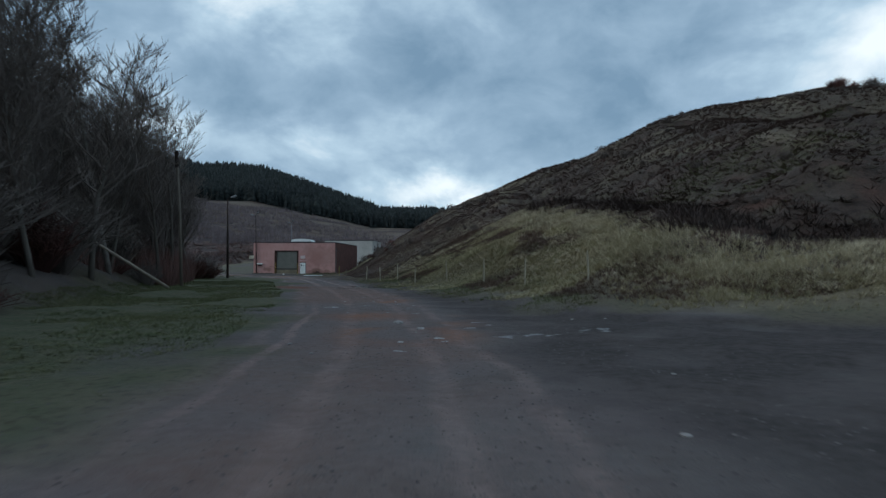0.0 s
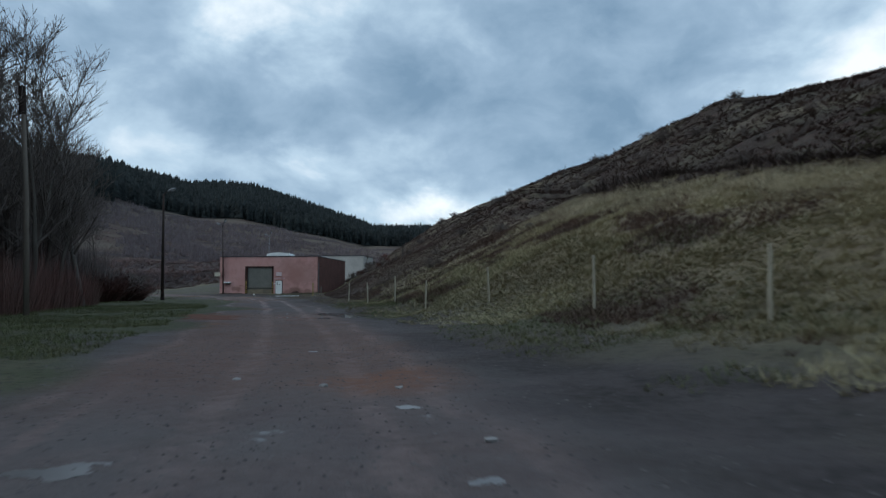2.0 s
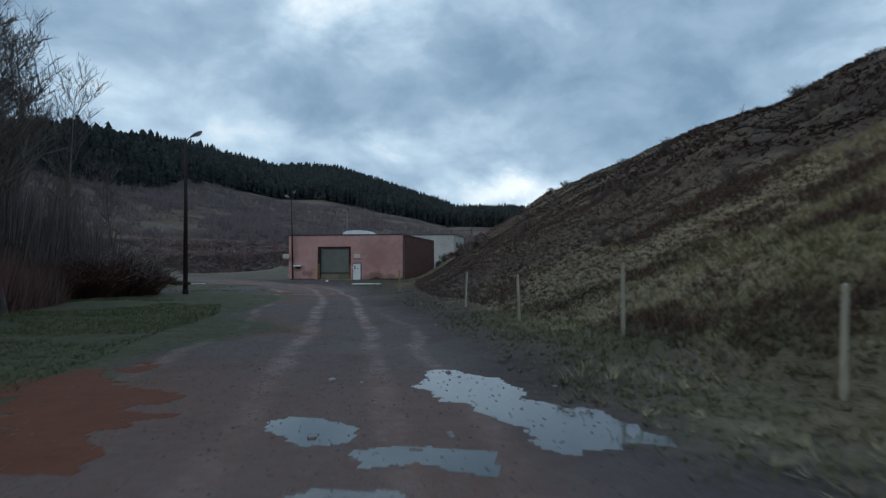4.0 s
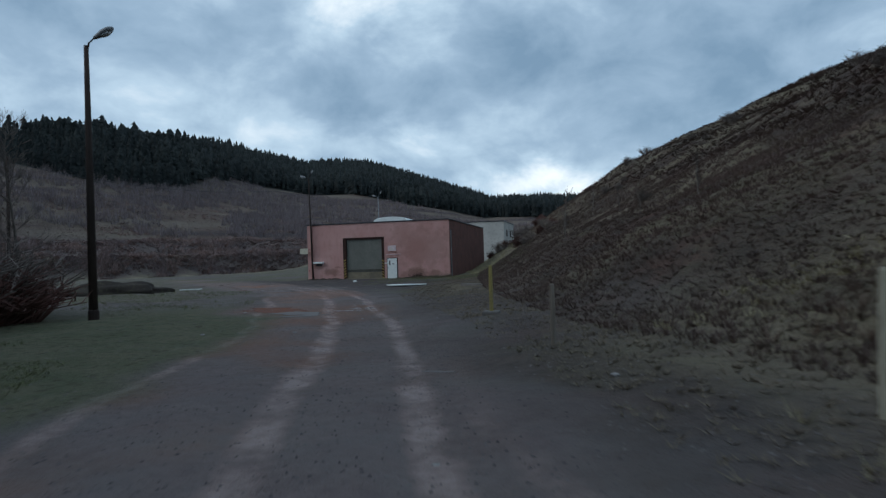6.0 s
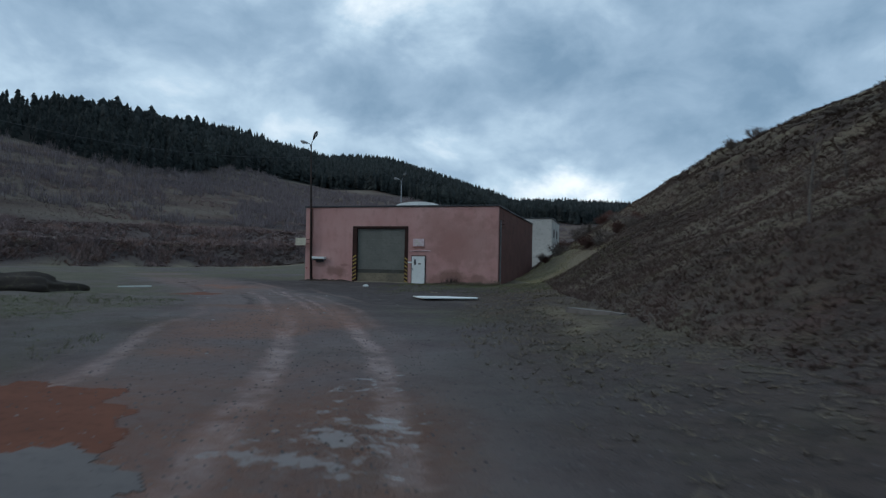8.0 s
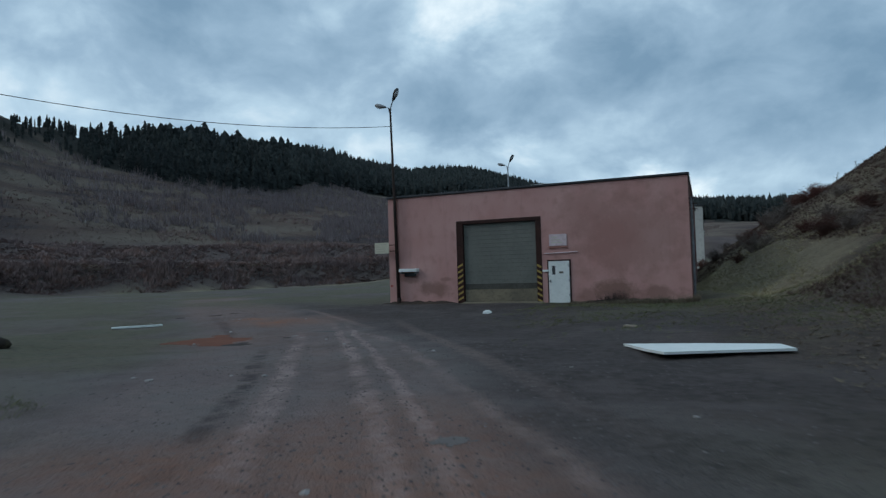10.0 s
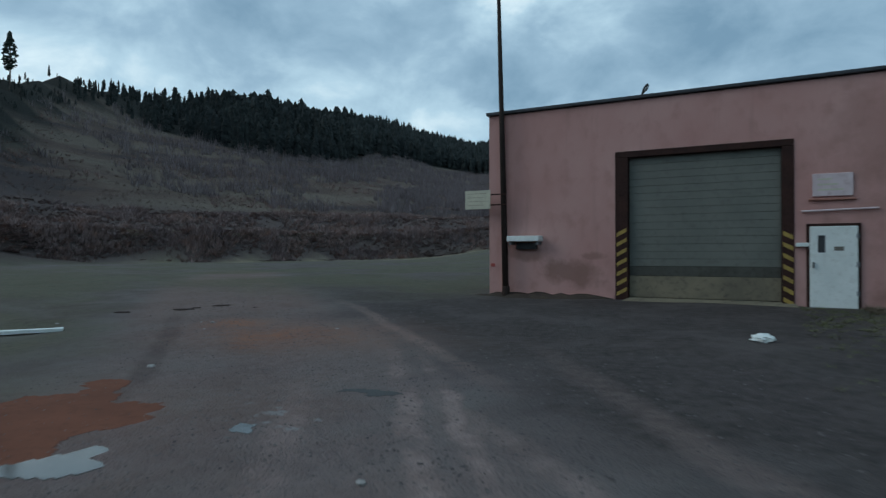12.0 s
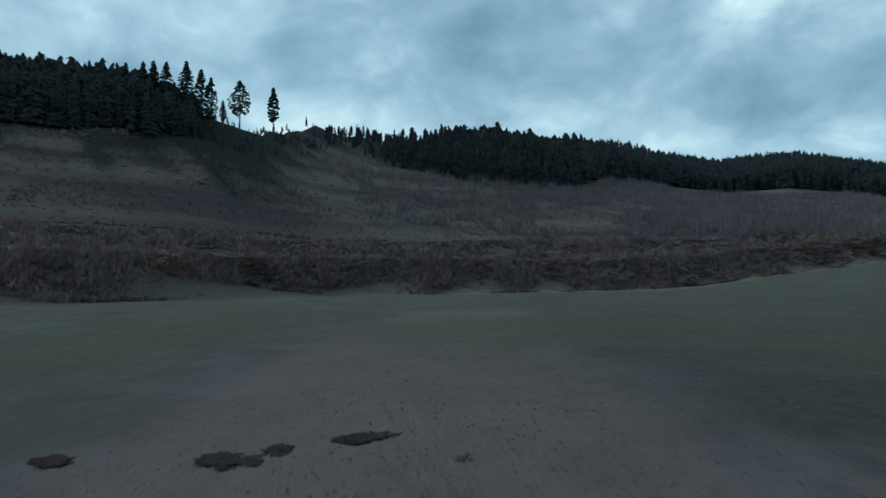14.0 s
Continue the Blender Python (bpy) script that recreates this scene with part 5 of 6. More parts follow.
def column_template(seed, layers=9, sides=10):
    """A crowded conifer: a ragged full column that rounds off at the top."""
    rnd = random.Random(seed)
    vs, fs = [], []
    for k in range(layers):
        q = k / layers
        z0, z1 = 0.1 + 0.9 * q, 0.1 + 0.9 * min(1.0, q + 2.2 / layers)
        r = 0.17 * (1 - q ** 2.6) ** 0.7 + 0.015
        b = len(vs)
        for i in range(sides):
            a = 2 * math.pi * (i + rnd.random()) / sides
            tip = i % 2
            w = r * (rnd.uniform(0.75, 1.25) if tip else rnd.uniform(0.2, 0.5))
            vs.append((w * math.cos(a), w * math.sin(a), z0 + (rnd.uniform(-0.06, 0.02) if tip else rnd.uniform(0.0, 0.07))))
        vs.append((rnd.gauss(0, 0.02), rnd.gauss(0, 0.02), z1))
        for i in range(sides):
            fs.append((b + i, b + (i + 1) % sides, b + sides))
    return vs, fs


rng_ = np.random.default_rng(5)
b = rng_.uniform(-112, 25, 84000)
r = np.sqrt(rng_.uniform(140 ** 2, 760 ** 2, 84000))
b[:7000], r[:7000] = rng_.uniform(-112, -71, 7000), rng_.uniform(146, 188, 7000)
b[7000:9000], r[7000:9000] = rng_.uniform(-72, -59, 2000), rng_.uniform(130, 190, 2000)
foot = np.interp(b, *zip(*FOREST_FOOT))
ridge = np.interp(b, VB, VR)
x, y = r * np.sin(np.radians(b)), -9 + r * np.cos(np.radians(b))
n = fbm(x / 30, y / 30, 3, 71)
keep = (r > foot + np.where((b > -62) & (b < -34), 8, 26) * n) & (r < ridge + 14) & (rng_.random(84000) < np.where((b < -72) & (r < 200), 1.0, np.where((b < -62) & (b > -72), 0.3, 0.75)))
x, y, r = x[keep], y[keep], r[keep]
z = land(x, y)
h = rng_.triangular(6, 10, 15.5, len(x)) * np.where(r < 260, 0.85, 1.0) * np.where((r < 200) & (x < -130), 0.95 * np.interp(b[keep], (-80, -76, -72), (1.0, 0.95, 0.6)), 1.0)
h = h * np.where((r > 430) & (b[keep] > -9.5), 1.15, 1.0) * np.interp(b[keep], (-62, -58, -50, -44), (1.0, 0.82, 0.82, 1.0))
gap = (b[keep] > -71.5) & (b[keep] < -58)
h = h * np.interp(b[keep], (-72, -71.2, -62, -57, -50), (1, 0.28, 0.32, 0.6, 1.0))
pl = np.stack([x, y, z - 0.5, h * rng_.uniform(0.55, 1.2, len(x)) * np.where((r < 270) & ~gap, 1.0, 1.0), h, rng_.uniform(0, 6.28, len(x)), rng_.normal(0, 0.015, len(x))], 1)
near_wood = r < 270
for i in range(3):
    scatter_mesh("ridge_wood", column_template(60 + i), pl[near_wood][i::3], NEEDLES, "crowded dark conifers along the near ridge", "forest")
pl, r = pl[~near_wood], r[~near_wood]
mid = r < 430
for i in range(3):
    scatter_mesh("ridge_wood", column_template(65 + i, 6, 8), (pl[mid] * (1, 1, 1, 1.2, 0.95, 1, 1))[i::3], NEEDLES, "uneven dark conifers along the valley ridge", "forest")
pl = pl[~mid]
for i in range(3):
    scatter_mesh("spruce_forest", spruce_template(50 + i), pl[i::3], NEEDLES, "dense dark spruce forest on the valley ridge", "forest")


def pine(x, y, h, seed, bare, wide):
    """A tall pine with a bare lower trunk and an uneven crown of small clumps."""
    rnd = random.Random(seed)
    t = thing("pine_tree", x, y, ground_z(x, y), "tall slim pine with a bare lower trunk on the ridge", "tree", "pines on the ridge")
    part("trunk", tubes([[((0, 0, -0.5), 0.2), ((0.1, 0, h * 0.6), 0.14), ((0, 0.1, h), 0.03)]], 7), BARK, t)
    vs, fs = [], []
    for k in range(420):
        q = rnd.uniform(bare, 1.0)
        rr = h * wide * math.sin(math.pi * (0.12 + 0.87 * (q - bare) / (1 - bare)) ** 0.8) * rnd.random() ** 0.5
        a = rnd.uniform(0, 6.28)
        c = Vector((rr * math.cos(a), rr * math.sin(a), h * q))
        s = h * 0.026 * rnd.uniform(0.6, 1.4)
        o = len(vs)
        for d in ((1, 0, 0.2), (-0.5, 0.9, 0), (-0.5, -0.9, 0.1), (0, 0, 1.1)):
            vs.append(tuple(c + Vector(d) * s + Vector((rnd.gauss(0, s * 0.2), rnd.gauss(0, s * 0.2), rnd.gauss(0, s * 0.2)))))
        fs += [(o, o + 1, o + 3), (o + 1, o + 2, o + 3), (o + 2, o, o + 3), (o, o + 2, o + 1)]
    part("crown", (vs, fs), PINENEEDLES, t)


for bear, rad, hh, bare, wide in ((-68.2, 163, 12.8, 0.32, 0.22), (-65.3, 172, 13.5, 0.32, 0.12), (-71.4, 156, 13.5, 0.12, 0.15), (-70.6, 157, 12, 0.15, 0.14), (-69.6, 160, 7, 0.3, 0.12), (-72.6, 160, 14, 0.1, 0.16), (-74.2, 160, 13.5, 0.1, 0.15), (-75.2, 162, 13, 0.1, 0.15), (-76, 160, 13, 0.1, 0.14), (-77.3, 161, 12, 0.12, 0.14)):
    pine(rad * math.sin(radians(bear)), -9 + rad * math.cos(radians(bear)), hh, int(-bear * 10), bare, wide)


# ---------------------------------------------------------------- grass and scrub
def tuft(seed, blades, w, bend):
    rnd = random.Random(seed)
    vs, fs = [], []
    for k in range(blades):
        a, s = rnd.uniform(0, 6.283), rnd.random()
        bx, by = 0.35 * s * math.cos(a), 0.35 * s * math.sin(a)
        hh = rnd.uniform(0.5, 1.0)
        lx, ly = math.cos(a + rnd.gauss(0, 0.6)) * bend * hh, math.sin(a + rnd.gauss(0, 0.6)) * bend * hh
        px, py = -math.sin(a) * w, math.cos(a) * w
        o = len(vs)
        vs += [(bx - px, by - py, -0.1), (bx + px, by + py, -0.1), (bx + lx, by + ly, hh)]
        fs.append((o, o + 1, o + 2))
    return vs, fs


def strew(name, template, x, y, size, height, material, label, category, uneven=0.8):
    z = land(x, y)
    n = len(x)
    height = height * np.clip(1 + uneven * fbm(x / 5, y / 5, 3, 92), 0.3, 2)
    pl = np.stack([x, y, z, size * rng_.uniform(0.6, 1.3, n), height * rng_.uniform(0.5, 1.3, n), rng_.uniform(0, 6.28, n), rng_.normal(0, 0.12, n)], 1)
    return scatter_mesh(name, template, pl, material, label, category)


def beside(line, n, y0, y1, lo, hi, power=1.0):
    """Random places between two distances right of a line."""
    yy = rng_.uniform(y0, y1, n)
    xs, ys = [p[0] for p in line], [p[1] for p in line]
    return np.interp(yy, ys, xs) + lo + (hi - lo) * rng_.random(n) ** power, yy


x, y = beside(TOE[2:12], 80000, -93, -44, -1.6, 16, 1.0)
k = (side_of(x, y, TOE)[0] > rng_.uniform(-1.6, 3.4, len(x))) & (side_of(x, y, TOE)[0] < bank_width(y) + rng_.uniform(-0.5, 1.2, len(x))) & (y < rng_.uniform(-68, -50, len(x)) + 8 * fbm(x / 4, y / 4, 3, 86)) & (fbm(x / 5, y / 5, 4, 61) + 0.5 * fbm(x / 1.6, y / 1.6, 3, 65) < rng_.normal(0.03, 0.08, len(x)) - 0.17 * (1 - step(y, -90, -79)) * (bank_width(y) - side_of(x, y, TOE)[0] > 1.3))
strew("dry_grass", tuft(4, 12, 0.03, 0.6), x[k], y[k], 0.26, 0.15, DRYGRASS, "long dry olive grass on the heap's lower bank", "grass")
x, y = beside(TOE[2:12], 32000, -93, -56, -2.2, 5.5, 1.0)
k = (fbm(x / 4, y / 4, 3, 88) > -0.05) & (side_of(x, y, TOE)[0] > rng_.uniform(-2.4, 1.0, len(x)))
strew("green_grass", tuft(7, 9, 0.022, 0.5), x[k], y[k], 0.2, 0.09, GREENGRASS, "short green grass at the foot of the heap", "grass")
x, y = beside(WOOD[1:7], 30000, -104, -48, -1.5, 8, 1.3)
d = side_of(x, y, TRACK)[0]
k = (d < -3.2) & (fbm(x / 3, y / 3, 3, 81) > -0.12)
strew("verge_grass", tuft(9, 9, 0.024, 0.5), x[k], y[k], 0.24, 0.11, GREENGRASS, "short dull green grass of the verge", "grass")
x, y = rng_.uniform(8.5, 24, 11000), rng_.uniform(-17, -0.3, 11000)
d = side_of(x, y, TRACK)[0]
k = (d > 2.8) & (fbm(x / 3, y / 3, 3, 83) + 0.1 * (y + 5.5) + 0.05 * (x - 13) > rng_.normal(0.0, 0.25, len(x)))
strew("yard_grass", tuft(12, 8, 0.04, 0.6), x[k], y[k], 0.17, 0.075, GREENGRASS, "rough grass before the shed wall", "grass")
x, y = rng_.uniform(9.8, 15.4, 700), -0.15 - 1.3 * rng_.random(700) ** 1.6
k = fbm(x / 1.2, y / 1.2, 3, 107) > rng_.normal(-0.05, 0.12, len(x))
strew("wall_weeds", tuft(57, 10, 0.05, 0.5), x[k], y[k], 0.22, 0.3, BROWNGRASS, "withered brown weeds along the foot of the shed wall", "weeds", 1.4)
x, y = rng_.normal(11.9, 0.35, 60), -0.2 - 0.25 * rng_.random(60)
strew("wall_weeds", tuft(58, 10, 0.03, 0.35), x, y, 0.25, 0.85, BENCHSCRUB, "tall dark dead weeds against the shed wall", "weeds")
x, y = rng_.uniform(0, 17, 5200), rng_.uniform(-46, -24, 5200)
d = side_of(x, y, TRACK)[0]
k = (d < -3.4) & (fbm(x / 4, y / 4, 3, 85) > rng_.normal(0.12, 0.12, len(x)))
strew("yard_grass", tuft(13, 8, 0.02, 0.5), x[k], y[k], 0.26, 0.1, GREENGRASS, "patch of rough grass in the yard", "grass")
x, y = beside(TOE[2:16], 46000, -92, 32, 0.5, 60, 1.1)
k = (side_of(x, y, TOE)[0] > bank_width(y) + 0.5) | (y > -50) | (fbm(x / 5, y / 5, 4, 61) + 0.5 * fbm(x / 1.6, y / 1.6, 3, 65) > 0.2)
x, y = x[k], y[k]
near = side_of(x, y, TOE)[0] < 14
strew("heath_scrub", tuft(21, 11, 0.06, 0.9), x[~near], y[~near], 0.45, 0.2, SCRUB, "brown dead heather and scrub on the heap", "scrub")
x, y = beside(TOE[2:16], 52000, -92, 32, 0.3, 15, 1.0)
k = (side_of(x, y, TOE)[0] > bank_width(y) + 0.5) | (y > rng_.uniform(-64, -48, len(x))) | (fbm(x / 5, y / 5, 4, 61) + 0.5 * fbm(x / 1.6, y / 1.6, 3, 65) > 0.2)
k &= ~((y > -2) & (y < 15) & (side_of(x, y, TOE)[0] < 4.5))
strew("heath_scrub", tuft(22, 9, 0.05, 0.6), x[k], y[k], 0.24, 0.16, SCRUB, "low brown dead heather on the heap", "scrub")
x, y = beside(TOE[6:16], 95000, -68, 30, -4.0, 14, 1.0)
k = (side_of(x, y, TRACK)[0] > 2.6) & ((x > 16.5) | (y < -3)) & (fbm(x / 3, y / 3, 3, 89) > rng_.normal(-0.12, 0.15, len(x))) & (side_of(x, y, TOE)[0] > rng_.uniform(-4.5, 1.5, len(x)))
k &= ~((y > -2) & (y < 15) & (side_of(x, y, TOE)[0] < 4.5))
strew("withered_grass", tuft(31, 7, 0.045, 0.7), x[k], y[k], 0.17, 0.07, BROWNGRASS, "short withered brown grass on the heap's foot", "grass")
x, y = beside(TOE[10:16], 2600, -3, 16, -0.4, 6, 1.2)
k = fbm(x / 3, y / 3, 3, 97) > rng_.normal(-0.15, 0.12, len(x))
strew("dry_grass", tuft(35, 10, 0.03, 0.6), x[k], y[k], 0.26, 0.15, DRYGRASS, "pale dry grass on the bank beside the shed", "grass")
x, y = rng_.uniform(46, 76, 5000), rng_.uniform(-98, -84, 5000)
k = (side_of(x, y, TOE)[0] > 0) & (side_of(x, y, TOE)[0] < bank_width(y) + rng_.uniform(-0.6, 0.8, len(x)))
strew("dry_grass", tuft(33, 11, 0.022, 0.5), x[k], y[k], 0.3, 0.24, DRYGRASS, "dry olive grass at the turn of the heap", "grass")
bb, rr = rng_.uniform(-100, 5, 44000), rng_.uniform(58, 330, 44000)
ff = np.interp(bb, VB, VF)
k = (rr > ff + 1) & (rr < np.interp(bb, *zip(*FOREST_FOOT)))
x, y = rr[k] * np.sin(np.radians(bb[k])), -9 + rr[k] * np.cos(np.radians(bb[k]))
strew("hillside_scrub", tuft(23, 8, 0.07, 0.7), x, y, 0.7, 0.36, HILLSCRUB, "brown leafless scrub on the terraced hillside", "scrub")
bb, ss = rng_.uniform(-100, -5, 20000), np.where(rng_.random(20000) < 0.42, rng_.uniform(0.3, 8, 20000), rng_.uniform(13, 34, 20000))
rr = np.interp(bb, VB, VF) + ss
x, y = rr * np.sin(np.radians(bb)), -9 + rr * np.cos(np.radians(bb))
k = fbm(x / 9, y / 9, 3, 77) > -0.5
strew("bank_thicket", tuft(25, 11, 0.08, 0.6), x[k], y[k], 0.95, 0.6, DARKSCRUB, "dark brown leafless thicket on the terrace banks", "scrub", 2.2)
an, ra = rng_.uniform(2.6, 4.9, 11000), rng_.uniform(36, 82, 11000)
x, y = 124.6 + ra * np.cos(an), 46.7 + ra * np.sin(an)
strew("heath_scrub", tuft(27, 10, 0.07, 0.9), x, y, 0.75, 0.36, SCRUB, "brown dead heather on the upper heap", "scrub")


x, y = beside(TOE[2:10], 9000, -93, -55, 0.0, 26, 1.0)
q = side_of(x, y, TOE)[0] - bank_width(y)
k = (q > rng_.uniform(0.2, 2.2, len(x))) & (q < rng_.uniform(3, 8, len(x))) & (fbm(x / 4, y / 4, 3, 99) > rng_.normal(-0.1, 0.12, len(x)))
strew("bench_thicket", tuft(45, 14, 0.045, 0.95), x[k], y[k], 0.7, 0.5, BENCHSCRUB, "dark dead heather and bramble on the heap's bench", "scrub", 1.5)
x, y = beside(TOE[2:10], 38000, -94, -52, 0.0, 16, 1.0)
q = side_of(x, y, TOE)[0] - bank_width(y)
k = (np.abs(q + 0.4 + 1.2 * fbm(x / 3, y / 3, 3, 98)) < rng_.uniform(0.3, 1.7, len(x)))
strew("dry_grass", tuft(47, 12, 0.024, 0.9), x[k], y[k], 0.36, 0.26, PALEGRASS, "pale long grass along the lip of the bench", "grass")
x, y = beside(TOE[2:12], 40000, -93, -50, 0.2, 16, 1.0)
q = side_of(x, y, TOE)[0]
k = (q > 0.8) & (q < bank_width(y) - 0.6) & (fbm(x / 5, y / 5, 4, 61) + 0.5 * fbm(x / 1.6, y / 1.6, 3, 65) > rng_.normal(0.06, 0.07, len(x)) - 0.2 * (1 - step(y, -90, -79)))
strew("heath_scrub", tuft(49, 10, 0.03, 0.6), x[k], y[k], 0.26, 0.18, BANKSCRUB, "red-brown dead bracken patches in the bank's grass", "scrub")
x, y = rng_.uniform(51, 70, 9000), rng_.uniform(-92, -64, 9000)
k = (side_of(x, y, TOE)[0] - bank_width(y) > 4) & (fbm(x / 5, y / 5, 4, 61) + 0.4 * fbm(x / 1.6, y / 1.6, 3, 65) > rng_.normal(0.15, 0.08, len(x)))
strew("heap_grass", tuft(59, 9, 0.04, 0.9), x[k], y[k], 0.4, 0.16, GREENGRASS, "dull green grass patches among the heather of the heap", "grass")
# young trees and brambles that fill the wooded bank
yy = rng_.uniform(-110, -41, 9000)
edge = np.interp(yy, [p[1] for p in WOOD[:7]], [p[0] for p in WOOD[:7]])
x, y = edge - np.where(yy < -62, 4.0, 1.5) - 11 * rng_.random(9000) ** 0.8, yy
k = (fbm(x / 4, y / 4, 3, 101) > -0.25) & ~((np.abs(y + 80) < 11.5) & (x > 19.2 + (y + 72.2) * 0.226))
strew("young_wood", tuft(51, 16, 0.026, 0.35), x[k], y[k], 1.4, 5.0, YOUNGWOOD, "close-grown leafless young trees on the wooded bank", "wood", 1.2)
x, y = rng_.uniform(-34, 9.5, 3600), rng_.uniform(-60, -40.5, 3600)
k = (x < 10 - 0.5 * np.abs(y + 43)) | (y < -47)
strew("young_wood", tuft(52, 16, 0.032, 0.35), x[k], y[k], 1.4, 5.2, YOUNGWOOD, "close-grown leafless young trees at the wood's end", "wood", 1.2)
yy = rng_.uniform(-110, -40.5, 5200)
edge = np.interp(yy, [p[1] for p in WOOD[:7]], [p[0] for p in WOOD[:7]])
x, y = edge - np.where(yy < -62, 3.0, 0.5) - 7 * rng_.random(5200), yy
k = (fbm(x / 5, y / 5, 3, 103) > -0.1) & ~((np.abs(y + 80) < 11.5) & (x > 19.2 + (y + 72.2) * 0.226))
strew("bramble", tuft(53, 12, 0.022, 0.8), x[k], y[k], 0.8, 1.7, BRAMBLE, "dense red-brown brambles under the trees of the bank", "scrub", 1.2)
yy = rng_.uniform(-68, -51, 1100)
x, y = np.interp(yy, [p[1] for p in WOOD[:7]], [p[0] for p in WOOD[:7]]) + 0.4 - 3.5 * rng_.random(1100), yy
strew("bramble", tuft(60, 12, 0.022, 0.8), x, y, 0.8, 2.1, BRAMBLE, "tall red-brown bushes along the edge of the wood", "scrub", 1.4)
bb, rr = rng_.uniform(-96, -22, 9000), rng_.uniform(100, 210, 9000)
s_ = rr - np.interp(bb, VB, VF)
x, y = rr * np.sin(np.radians(bb)), -9 + rr * np.cos(np.radians(bb))
k = (fbm(bb / 9, s_ / 9, 3, 105) > 0.12) & (rr < np.interp(bb, *zip(*FOREST_FOOT)) - 4) & (s_ > 34)
strew("terrace_thicket", tuft(55, 11, 0.07, 0.6), x[k], y[k], 1.0, 0.8, DARKSCRUB, "dark strips of leafless thicket across the hillside", "scrub", 1.5)
bb, rr = rng_.triangular(-70, -25, 3, 9000), rng_.uniform(126, 330, 9000)
k = (rr < np.interp(bb, *zip(*FOREST_FOOT)) + 8) & (fbm(bb / 4, rr / 30, 3, 95) > -0.12)
x, y = rr[k] * np.sin(np.radians(bb[k])), -9 + rr[k] * np.cos(np.radians(bb[k]))
strew("bare_wood", tuft(41, 12, 0.045, 0.4), x, y, 2.2, 2.7, HAZEWOOD, "purple-grey leafless young wood on the far slope", "wood")

# a low heap of dark earth in the yard
mound = bmesh.new()
bmesh.ops.create_icosphere(mound, subdivisions=4, radius=1.0)
for v in mound.verts:
    n_ = noise.noise(v.co * 2.2) * 0.25 + noise.noise(v.co * 6) * 0.08
    v.co = Vector((v.co.x * 4.0, v.co.y * 1.7, v.co.z * 1.0)) * (1 + n_)
mo = part("earth_mound", mound, mat("dark_earth", (0.036, 0.03, 0.026), (0.052, 0.042, 0.035), 0.8, 0.95, (0.09, 0.08, 0.05), 4.0, 0.6, 6), smooth=True)
mo.matrix_basis = pose(-5.0, -21.7, ground_z(-5.0, -21.7) - 0.12, 0, 0, 45)
tagged(mo, "low heap of dark earth lying in the yard", "earth mound")


CLODS = ((-5.9, -6.7, 0.34, 0.22), (-5.7, -5.6, 0.3, 0.2), (-4.7, -5.3, 0.17, 0.12), (-5.9, -6.3, 0.2, 0.14), (-7.0, -7.7, 0.26, 0.2))
EARTH = mat("dark_red_brown_earth", (0.052, 0.03, 0.025), (0.036, 0.027, 0.025), 6.0, 1.0, (0.06, 0.045, 0.04), 12.0, 0.6, 20)


def clod(x, y, sx, sy, h, seed):
    bm = bmesh.new()
    bmesh.ops.create_icosphere(bm, subdivisions=4, radius=1.0)
    for v in bm.verts:
        n_ = noise.noise(v.co * 1.8 + Vector((seed, 0, 0))) * 0.6 + noise.noise(v.co * 4 + Vector((0, seed, 0))) * 0.45
        v.co = Vector((v.co.x * sx * (1 + n_), v.co.y * sy * (1 + n_), v.co.z * h * (0.5 + noise.noise(v.co * 5 + Vector((3, 0, seed))))))
    ob = part("earth_clod", bm, EARTH, smooth=True)
    ob.matrix_basis = pose(x, y, ground_z(x, y), 0, 0, seed * 40)
    return tagged(ob, "flat patch of dark red-brown earth lying on the gravel", "earth clod", "clods of earth in the yard")


for k, (x, y, sx, sy) in enumerate(CLODS):
    clod(x, y, 0.8 * sx, 0.8 * sy, 0.02, k + 1)


# ---------------------------------------------------------------- water, sheets, rubbish
def water_material(name, col, rough):
    m = mat(name, col, tuple(v * 0.8 for v in col), 1.5, rough, None, 8, 0.04, 4)
    return m


CLEAR = water_material("shallow_puddle_water", (0.09, 0.085, 0.08), 0.1)
MUDDY = water_material("murky_puddle_water", (0.17, 0.145, 0.135), 0.3)
GREYMUD = water_material("grey_mud_water", (0.125, 0.1, 0.09), 0.68)
# the dark hillside's reflection is put into this water's base colour
DARKWATER = water_material("dark_reflecting_water", (0.034, 0.03, 0.028), 0.6)
RUSTY = water_material("rusty_muddy_water", (0.175, 0.066, 0.039), 0.8)


